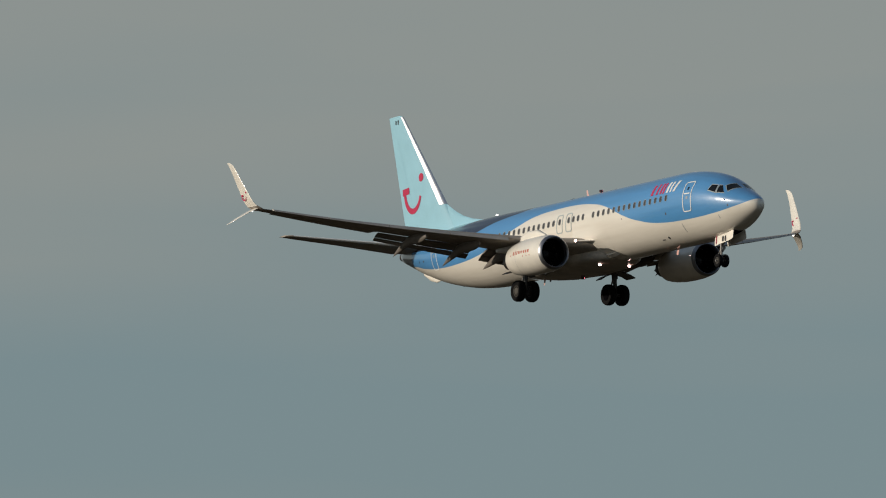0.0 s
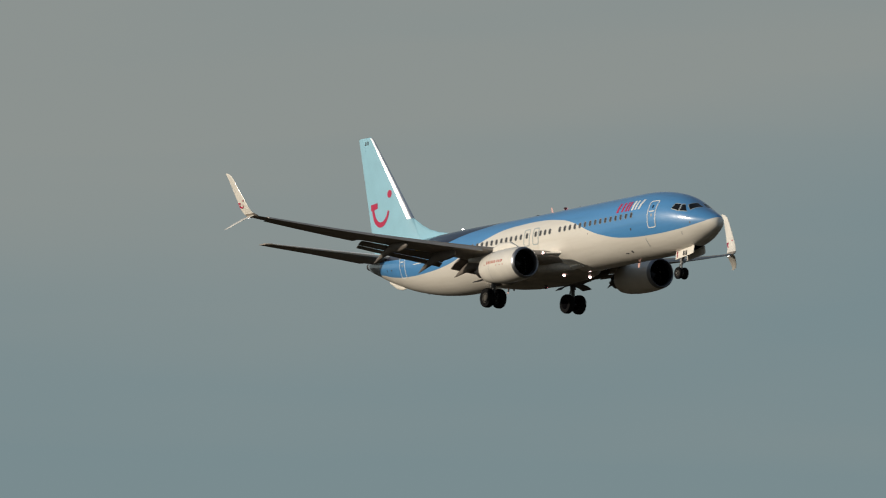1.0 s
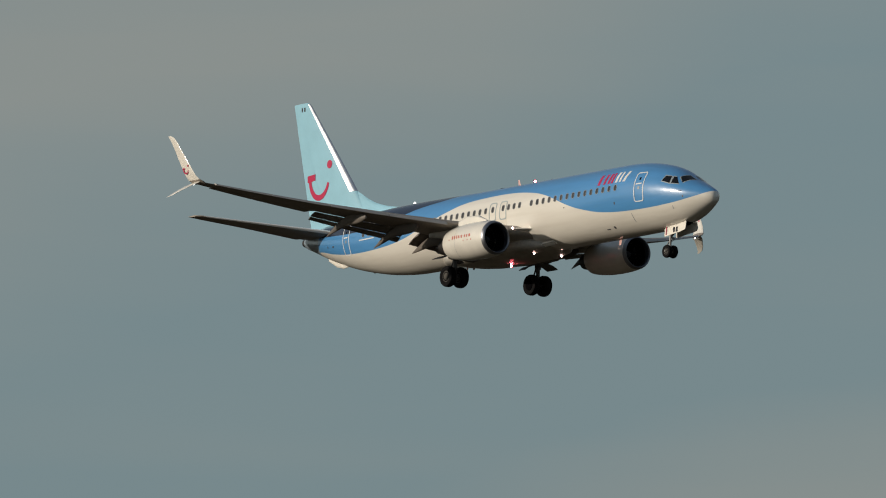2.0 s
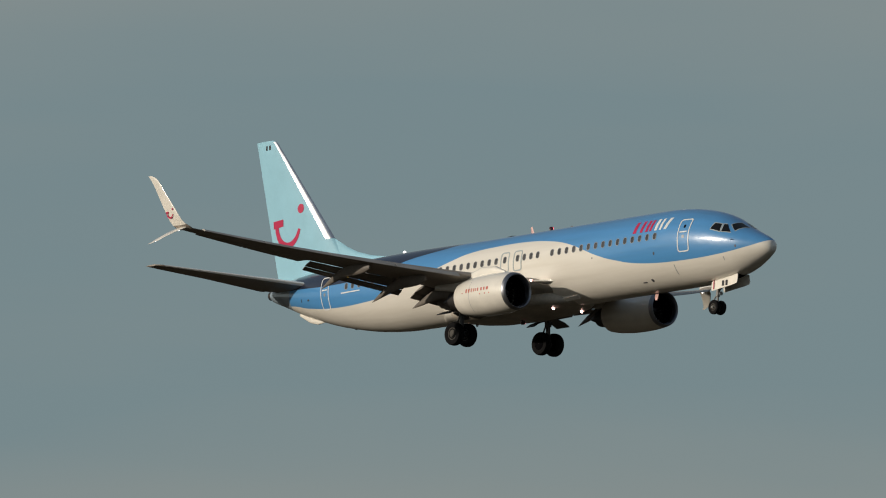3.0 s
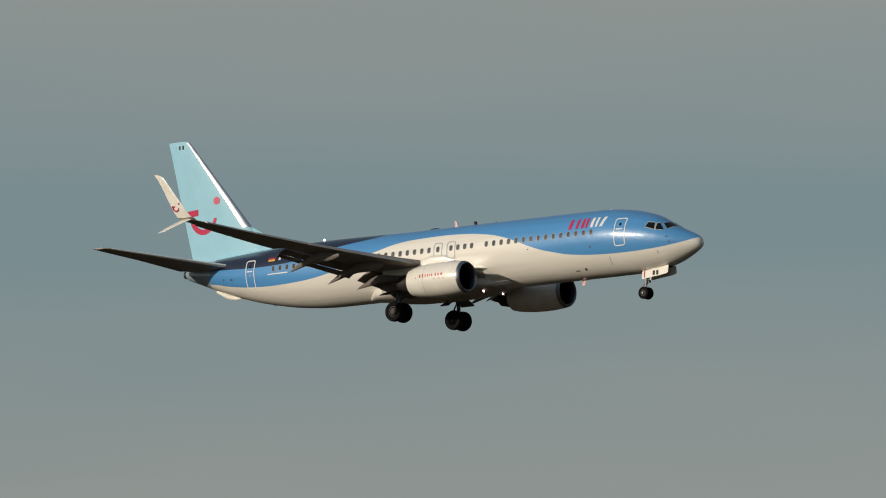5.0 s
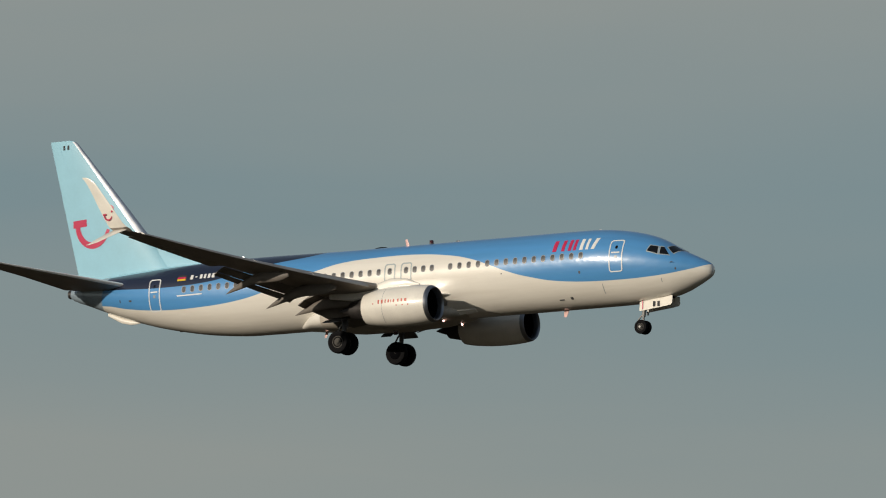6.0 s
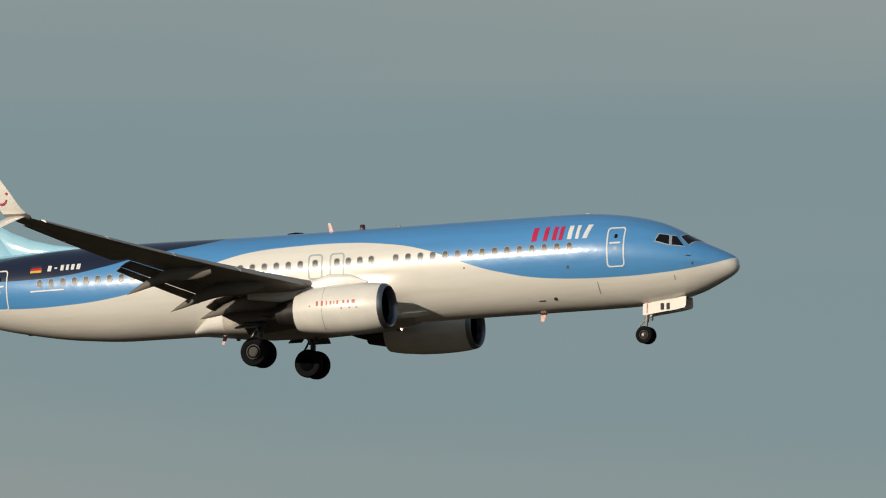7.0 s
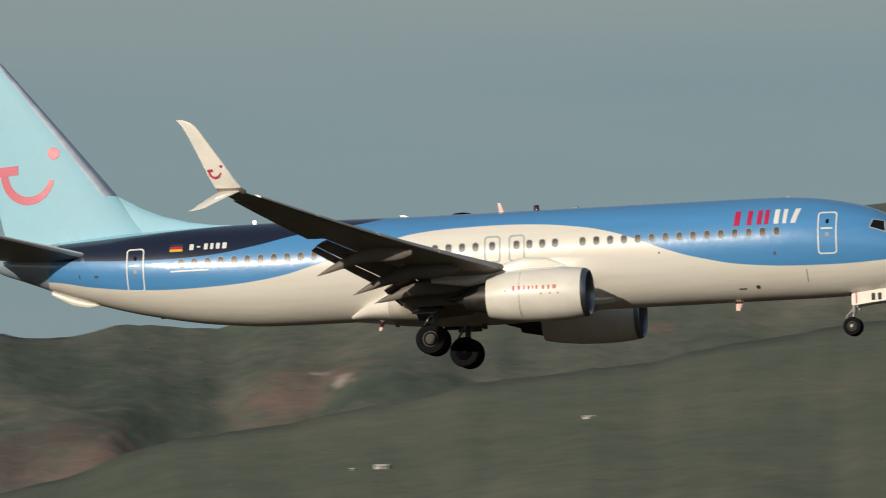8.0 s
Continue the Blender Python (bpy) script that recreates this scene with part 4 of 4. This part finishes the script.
# ------------------------------------------------------------------ engines
def engine(side):
    y, z, dx = side * 4.83, -1.95, -0.22
    flat = lambda along, v: v * (0.96 if v < 0 else 1.0)
    outer = [(-13.06, 0.945), (-13.3, 0.985), (-13.8, 1.03), (-14.5, 1.05), (-15.3, 1.03), (-16.1, 0.95), (-16.45, 0.89), (-16.72, 0.83), (-16.72, 0.78), (-16.0, 0.74)]
    e = part("engine", turned(outer, (dx, y, z), squash=flat, k=48, caps=False), M_COWL, plane, "white engine cowling under the wing")
    lip = [(-13.06, 0.948), (-12.96, 0.92), (-12.88, 0.87), (-12.86, 0.84), (-12.89, 0.80), (-13.0, 0.775), (-13.2, 0.765)]
    bm = bmesh.new()
    k = 48
    loft(bm, [[(a + dx, y + r * math.cos(2 * math.pi * i / k), z + flat(a, r * math.sin(2 * math.pi * i / k))) for i in range(k)] for a, r in lip], True, False)
    part("inlet_lip", bm, M_LIP, e, "bare metal inlet lip")
    bm = bmesh.new()
    loft(bm, [[(a + dx, y + r * math.cos(2 * math.pi * i / k), z + flat(a, r * math.sin(2 * math.pi * i / k))) for i in range(k)] for a, r in ((-13.2, 0.765), (-13.6, 0.77), (-14.0, 0.78))], True, False)
    part("inlet_duct", bm, M_HOLLOW, e)
    fan = bmesh.new()
    for i in range(24):
        a, da = 2 * math.pi * i / 24, 0.11
        pts = [(0.22, -da * 0.8, 0.0), (0.22, da * 0.8, 0.12), (0.74, da * 0.75, 0.16), (0.74, -da * 0.75, -0.02)]
        front = [fan.verts.new((dx - 13.92 - x, y + r * math.cos(a + b), z + r * math.sin(a + b))) for r, b, x in pts]
        rear = [fan.verts.new((dx - 13.94 - x, y + r * math.cos(a + b), z + r * math.sin(a + b))) for r, b, x in pts]
        fan.faces.new(front)
        fan.faces.new(rear[::-1])
        for p in range(4):
            fan.faces.new((front[p], rear[p], rear[(p + 1) % 4], front[(p + 1) % 4]))
    turned([(-14.15, 0.78), (-14.2, 0.78)], (dx, y, z), bm=fan, squash=flat)
    part("fan", fan, M_BLADE, e, "dark fan behind the inlet")
    part("spinner", turned([(-13.55, 0.01), (-13.65, 0.10), (-13.8, 0.18), (-14.0, 0.24)], (dx, y, z), k=20), M_DARK_GREY, e)
    part("core_nozzle", turned([(-16.2, 0.66), (-16.8, 0.60), (-17.3, 0.50), (-17.65, 0.43), (-17.65, 0.39)], (dx, y, z)), M_SOOT, e, "burnt metal exhaust nozzle")
    part("exhaust_plug", turned([(-17.5, 0.30), (-17.8, 0.24), (-18.2, 0.12), (-18.45, 0.02)], (dx, y, z), k=20), M_SOOT, e)
    py = []
    for s, lo, hi, w in ((14.0, -0.92, -0.86, 0.06), (14.7, -1.0, -0.56, 0.17), (15.6, -1.2, -0.50, 0.22), (16.6, -1.45, -0.75, 0.2), (17.8, -1.5, -0.95, 0.17), (19.2, -1.30, -1.05, 0.08)):
        m, h = (lo + hi) / 2, (hi - lo) / 2
        py.append([(-s, y + w * math.copysign(abs(math.cos(a)) ** 0.6, math.cos(a)), m + h * math.copysign(abs(math.sin(a)) ** 0.6, math.sin(a))) for a in (2 * math.pi * i / 20 for i in range(20))])
    part("pylon", lofted(py), M_WHITE, e)

    def cowl(s, zz, sd, off):
        r = float(np.interp(s + dx, [13.06, 13.8, 14.5, 15.3, 16.1, 16.7], [0.945, 1.03, 1.05, 1.03, 0.95, 0.83])) + off
        dz = zz - z
        return Vector((-s, y + sd * math.sqrt(max(0, r * r - dz * dz)), zz))

    for i, (s, w) in enumerate(((15.82, 0.13), (15.60, 0.13), (15.40, 0.08), (15.22, 0.11), (15.07, 0.06), (14.92, 0.11), (14.66, 0.12), (14.46, 0.12), (14.24, 0.18))):
        part("cowl_title_bar", plate(rrect(s, -1.76, w * 0.75, 0.20 if i < 3 else 0.16, 0.02, 2), side, 0.010, cowl), M_COWL_RED, e)
    for s, zz in ((16.15, -1.84), (14.75, -2.0), (14.40, -2.0), (14.1, -2.0)):
        part("cowl_mark", plate(rrect(s, zz, 0.07, 0.06, 0.02, 2), side, 0.010, cowl), M_COWL_RED, e)
    for s in (15.6,):
        bm = bmesh.new()
        rows = [[bm.verts.new(cowl(s + d, z + 0.9 * math.sin(radians(a)), side, 0.004)) for d in (0, 0.018)] for a in range(-70, 71, 10)]
        for a, b in zip(rows, rows[1:]):
            bm.faces.new((a[0], a[1], b[1], b[0]))
        bmesh.ops.recalc_face_normals(bm, faces=bm.faces)
        part("cowl_seam", bm, M_FRAME, e)


for side in (-1, 1):
    engine(side)


# ------------------------------------------------------------------ landing gear
def wheel(centre, radius, width, parent, shaded_face=0):
    """Tyre and rim turned about the axle."""
    r, w = radius, width / 2
    prof = [(-w * 0.72, r * 0.52), (-w * 0.95, r * 0.62), (-w, r * 0.78), (-w * 0.86, r * 0.93), (-w * 0.5, r * 0.99), (0, r), (w * 0.5, r * 0.99), (w * 0.86, r * 0.93), (w, r * 0.78), (w * 0.95, r * 0.62), (w * 0.72, r * 0.52)]
    part("tyre", turned(prof, centre, "y", 36), M_RUBBER, parent, "black rubber tyre")
    rim = [(-w * 0.80, 0.10 * r), (-w * 0.80, 0.30 * r), (-w * 0.68, 0.36 * r), (-w * 0.74, 0.50 * r), (-w * 0.70, 0.54 * r), (w * 0.70, 0.54 * r), (w * 0.74, 0.50 * r), (w * 0.68, 0.36 * r), (w * 0.80, 0.30 * r), (w * 0.80, 0.10 * r)]
    part("rim", turned(rim, centre, "y", 28), M_RIM, parent, "grey metal wheel rim")
    # black disc over the inboard rim paints the shade on that face
    if shaded_face:
        q = shaded_face * w
        part("shaded_face", turned([(q * 0.70, r * 0.02), (q * 0.86, r * 0.04), (q * 0.92, r * 0.50), (q * 0.74, r * 0.58)], centre, "y", 28), M_HOLLOW, parent, "black disc standing for shade on the inboard wheel face")


def main_gear(side):
    ax = Vector((-19.62, side * 2.86, -3.26))
    bm = tube((-19.45, side * 2.72, -1.2), (-19.55, side * 2.82, -2.40), 0.19, 0.17)
    tube((-19.55, side * 2.82, -2.3), tuple(ax + Vector((0, 0, 0.02))), 0.115, 0.115, bm=bm)
    tube(tuple(ax + Vector((0, -0.52, 0))), tuple(ax + Vector((0, 0.52, 0))), 0.085, bm=bm)
    g = part("main_gear", bm, M_DARK_GREY, plane, "lowered main landing gear leg with two wheels")
    for d in (-0.42, 0.42):
        wheel(tuple(ax + Vector((0, d, 0))), 0.585, 0.42, g, -side)
    part("side_brace", tube((-19.5, side * 2.78, -2.2), (-19.4, side * 1.2, -1.7), 0.06), M_STEEL, g)
    part("drag_brace", tube((-19.5, side * 2.78, -2.25), (-18.6, side * 3.0, -1.4), 0.055), M_STEEL, g)
    tq = tube((-19.72, side * 2.82, -2.3), (-19.98, side * 2.84, -2.72), 0.045)
    tube((-19.98, side * 2.84, -2.72), (-19.75, side * 2.86, -3.12), 0.045, bm=tq)
    part("torque_link", tq, M_STEEL, g)
    dr = [[(-x, side * y, z), (-x, side * y, z + 0.05), (-x - 0.95, side * y, z + 0.05), (-x - 0.95, side * y, z)] for x, y, z in ((19.15, 2.80, -2.06), (19.12, 3.2, -2.10), (19.16, 3.6, -2.20), (19.24, 3.95, -2.34))]
    # the door's shade is put into its colour by the dark metal
    part("gear_door", lofted(dr), M_DARK_GREY, g, "strut door spread outwards, coloured dark for its shade")
    part("fairing_plate", lofted([[(-20.35, side * y, z), (-20.35, side * y, z + 0.04), (-19.75, side * y, z + 0.04), (-19.75, side * y, z)] for y, z in ((2.75, -2.12), (2.35, -2.26), (2.1, -2.42))]), M_DARK_GREY, g)
    bay = bmesh.new()
    loft(bay, [[(-s, side * y, z) for y, z in ((1.3, low), (3.3, low + 0.32), (3.5, -1.12), (1.3, -1.2))] for s, low in ((17.9, -1.95), (18.3, -2.30), (19.9, -2.34), (20.6, -2.2), (21.1, -1.8))])
    part("wheel_bay", bay, M_FAIRING, g, "grey wheel bay edge")
    part("inner_door", box((-19.85, side * 2.45 - 0.02, -2.15), (-19.0, side * 2.45 + 0.02, -1.45), 0.015), M_FLAP, g)


for side in (-1, 1):
    main_gear(side)

bm = tube((-3.80, 0, -1.7), (-3.92, 0, -2.75), 0.10)
tube((-3.92, 0, -2.7), (-3.96, 0, -3.27), 0.06, bm=bm)
tube((-3.96, -0.36, -3.28), (-3.96, 0.36, -3.28), 0.055, bm=bm)
nose_gear = part("nose_gear", bm, M_STEEL, plane, "lowered nose wheel leg with two small wheels")
for d in (-0.21, 0.21):
    wheel((-3.96, d, -3.28), 0.355, 0.20, nose_gear)
part("drag_brace", tube((-3.88, 0, -2.5), (-3.0, 0, -1.9), 0.05), M_STEEL, nose_gear)
tq = tube((-3.98, 0, -2.65), (-4.24, 0, -2.92), 0.035)
tube((-4.24, 0, -2.92), (-4.02, 0, -3.18), 0.035, bm=tq)
part("torque_link", tq, M_STEEL, nose_gear)
part("taxi_light", turned([(-3.76, 0.02), (-3.72, 0.09), (-3.66, 0.10)], (0, 0, -2.62), k=16), M_FRAME, nose_gear)
# flat black patch on the skin paints the shaded depth of the open well
well = patch([(2.1, 166), (4.0, 166), (4.0, 180), (2.1, 180)], 6, -1, 0.012)
patch([(2.1, 166), (4.0, 166), (4.0, 180), (2.1, 180)], 6, 1, 0.012, well)
part("wheel_well_shade", well, M_HOLLOW, plane)
for side in (-1, 1):
    bm = bmesh.new()
    rings = []
    for s, top, low in ((2.06, -1.86, -2.20), (2.12, -1.84, -2.30), (2.5, -1.90, -2.37), (3.3, -1.98, -2.45), (3.86, -2.04, -2.52), (3.92, -2.08, -2.49)):
        rings.append([(-s, side * 0.34, top), (-s, side * 0.38, top), (-s, side * 0.43, low), (-s, side * 0.39, low)])
    loft(bm, rings)
    d = part("nose_gear_door", bm, M_DOOR, plane, "open white nose wheel door")

    def door_skin(s, z, sd, off):
        return Vector((-s, sd * (0.40 + (-2.0 - z) * 0.09 + off), z))

    for i in range(2):
        part("door_code_bar", plate(rrect(3.08 - 0.25 * i, -2.21, 0.13, 0.27, 0.02, 2), side, 0.020, door_skin), M_DECAL_DARK, d)
    part("door_edge_stripe", plate(rrect(3.74, -2.22, 0.05, 0.44, 0.01, 2), side, 0.016, door_skin), M_RED, d)


# ------------------------------------------------------------------ lamps, aerials, small fittings
def bulb(name, at, radius, material, label):
    bm = bmesh.new()
    bmesh.ops.create_uvsphere(bm, u_segments=14, v_segments=9, radius=radius, matrix=Matrix.Translation(at))
    return part(name, bm, material, plane, label)


for side in (-1, 1):
    for name, at, r in (("root_landing_light", (-14.80, side * 2.46, -1.04), 0.085), ("belly_landing_light", (-14.88, side * 0.93, -2.23), 0.11)):
        cup = part(name, turned([(-0.30, 0.03), (-0.16, r * 1.15), (0.0, r * 1.2), (0.0, r), (-0.05, r * 0.95)], at, k=20, caps=False), M_GREY, plane, "lit landing light")
        part("lamp", turned([(-0.06, r * 0.93), (-0.045, r * 0.5), (-0.04, 0.01)], at, k=16, caps=False), M_LAMP, cup, "glowing lamp")
BEACONS = []


def beacon(at, up, label):
    """A flashing beacon: a glowing lamp on a base, inside a turning red shade that is open on one side; an added
    blocker shuts the gap.
    """
    base = part("beacon", turned_up([(0.0, 0.13), (0.03, 0.13), (0.05, 0.10), (0.05, 0.02)], 20, up), M_DARK_GREY, plane, label)
    base.location = at
    part("beacon_lamp", turned_up([(0.05, 0.03), (0.07, 0.065), (0.12, 0.075), (0.16, 0.05), (0.175, 0.01)], 16, up), M_FLASH, base, "glowing lamp")
    shade = bmesh.new()
    arc = [radians(-90 + 55 + 250 * i / 20) for i in range(21)]
    rings = [[(r * math.cos(a), r * math.sin(a), up * z) for a in arc] for z, r in ((0.03, 0.105), (0.17, 0.10), (0.19, 0.085), (0.19, 0.09), (0.17, 0.09), (0.03, 0.095))]
    loft(shade, rings, False, False)
    turned_up([(0.19, 0.10), (0.21, 0.09), (0.22, 0.02)], 20, up, shade)
    # added light blocker: covers the shade's opening while it stands shut
    back = [radians(115 - 68 + 136 * i / 14) for i in range(15)]
    guard = bmesh.new()
    loft(guard, [[(r * math.cos(a), r * math.sin(a), up * z) for a in back] for z, r in ((0.02, 0.118), (0.20, 0.112), (0.20, 0.106), (0.02, 0.112))], False, False)
    part("beacon_blocker", guard, M_DARK_GREY, base, "added light blocker behind the lamp")
    BEACONS.append(part("beacon_shade", shade, M_BEACON, base, "turning red shade"))


def turned_up(profile, k, up=1, bm=None):
    """A body turned about the z axis: rows of (height, radius)."""
    bm = bm or bmesh.new()
    loft(bm, [[(r * math.cos(2 * math.pi * i / k), r * math.sin(2 * math.pi * i / k), up * h) for i in range(k)] for h, r in profile])
    return bm


beacon((-16.1, 0, 1.78), 1, "red flashing beacon on the roof")
beacon((-18.25, 0, -2.44), -1, "red flashing beacon under the belly")
bulb("crown_light", (-27.2, 0, 1.92), 0.075, M_NAV, "small lit white lamp on the roof")


def aerial(s, z, height, chord, sweep, material, label, up=1):
    rings = []
    for u in (0, 0.5, 0.9, 1.0):
        c = chord * (1 - 0.45 * u) * (0.8 if u == 1 else 1)
        rings.append([(-(s + sweep * u + x * c), t * c, z + up * u * height) for x, t in aerofoil(0.12, 0.0, 8)])
    part("blade_aerial", lofted(rings), material, plane, label)


M_STRIPE = surface("pale_red_white_paint", (0.70, 0.42, 0.38), 0.4, 0, 0.3, 6.0)
aerial(17.35, 1.77, 0.38, 0.22, 0.16, M_STRIPE, "pale red and white blade aerial")
aerial(8.15, -2.10, 0.36, 0.30, 0.16, M_STRIPE, "pale red and white blade aerial", -1)
aerial(22.1, -2.10, 0.42, 0.22, 0.20, M_STRIPE, "pale red and white blade aerial", -1)
aerial(21.5, -2.05, 0.36, 0.30, 0.10, M_DARK_GREY, "dark drain mast under the belly", -1)
aerial(6.2, 1.74, 0.07, 0.30, 0.05, M_FRAME, "low grey aerial on the roof")
aerial(14.4, 1.77, 0.10, 0.30, 0.08, M_DARK_GREY, "low dark aerial on the roof")
part("satellite_hump", turned([(-19.5, 0.01), (-19.35, 0.08), (-19.05, 0.11), (-18.75, 0.08), (-18.6, 0.01)], (0, 0, 1.76), k=20), M_HOLLOW, plane)
ts = []
for s, lo, hi, w in ((33.3, -1.0, -0.9, 0.04), (33.9, -1.06, -0.8, 0.06), (34.5, -0.92, -0.62, 0.06), (35.3, -0.5, -0.35, 0.04)):
    ts.append([(-s, w * math.cos(a), (lo + hi) / 2 + (hi - lo) / 2 * math.sin(a)) for a in (2 * math.pi * i / 14 for i in range(14))])
part("tail_skid", lofted(ts), M_WHITE, plane)
for side in (-1, 1):
    scoop = [[skin_z(x, z, side, o) for z, o in ((-1.80, 0.0), (-1.80, d), (-1.92, d + 0.03), (-1.94, 0.0))] for x, d in ((13.0, 0.02), (13.4, 0.07), (14.2, 0.10))]
    part("ram_air_scoop", lofted(scoop), M_WHITE, plane, "pale ram air scoop")
part("drain_mast", box((-31.0, -0.05, -1.62), (-30.7, 0.05, -1.40), 0.02), M_DARK_GREY, plane)
part("exhaust_ring", turned([(-37.35, 0.24), (-37.62, 0.22), (-37.62, 0.17), (-37.45, 0.16)], (0, 0, 0.77), k=24), M_SOOT, plane)
for side in (-1, 1):
    for s, z, w, h in ((7.35, -1.70, 0.16, 0.12), (7.95, -1.74, 0.30, 0.04), (1.50, -0.62, 0.07, 0.12), (11.0, -0.28, 0.07, 0.07), (6.55, -0.52, 0.10, 0.14), (33.9, 0.05, 0.05, 0.16), (33.2, 0.0, 0.18, 0.10)):
        part("skin_port", plate(rrect(s, z, w, h, min(w, h) * 0.4, 3), side, 0.010), M_DARK_GREY, plane)
    for s0, z0, z1 in ((5.4, -1.62, -1.15), (2.25, -1.25, -1.05)):
        part("skin_seam", plate(rrect(s0, (z0 + z1) / 2, 0.03, z1 - z0, 0.01, 2), side, 0.008), M_FRAME, plane)
    part("pitot_tube", tube(skin_z(1.75, -0.30, side, 0.0), skin_z(1.60, -0.30, side, 0.12), 0.02), M_BARE, plane)


# ------------------------------------------------------------------ what moves
def motions():
    # the shades stand shut and swing open for a moment at each flash
    for shade in BEACONS:
        rows, turn = [(0.0, 205)], 205
        for k in range(8):
            flash = 0.85 + 1.13 * k
            if flash > 7.9:
                break
            for dt, a in ((-3, 0), (-2, 60), (-1, 120), (0, 180), (1, 240), (2, 300), (3, 360)):
                rows.append((flash + dt / 30, turn + a))
            turn += 360
        rows.append((8.0, turn))
        walk(shade, [(t, pose(0, 0, 0, 0, 0, a)) for t, a in rows])
    walk(plane, [(t, pose(x, y, z, rx, ry, rz)) for t, x, y, z, rx, ry, rz in PLANE])


PLANE = [
    (0.0, -488.38, 305.09, 55.39, 0.2, -2.2, 0.0),
    (0.5, -507.45, 332.74, 59.5, -0.09, -2.2, 0.0),
    (1.0, -521.07, 358.8, 63.26, -0.38, -2.2, 0.0),
    (1.5, -489.6, 357.76, 61.86, -1.115, -2.2, 0.0),
    (1.7, -477.27, 357.59, 61.34, -1.015, -2.2, 0.0),
    (2.8, -399.0, 354.44, 56.17, -1.165, -2.2, 0.0),
    (3.0, -385.76, 353.93, 55.27, -1.02, -2.2, 0.0),
    (3.5, -392.54, 388.65, 57.54, -1.17, -2.2, 0.0),
    (4.0, -403.67, 436.36, 61.02, -0.795, -2.2, 0.0),
    (4.2, -408.47, 457.88, 62.42, -0.66, -2.2, 0.0),
    (5.3, -338.7, 506.27, 59.37, -1.045, -2.2, 0.0),
    (5.5, -322.71, 497.34, 57.44, -1.36, -2.2, 0.0),
    (6.0, -260.57, 472.13, 51.49, -1.27, -2.2, 0.0),
    (6.5, -197.27, 430.58, 44.66, -0.825, -2.2, 0.0),
    (7.0, -150.22, 408.54, 40.4, -0.395, -2.2, 0.0),
    (7.5, -112.54, 407.54, 38.46, 0.095, -2.2, 0.0),
    (8.0, -74.12, 404.9, 36.66, -0.745, -2.2, 0.0),
]
motions()
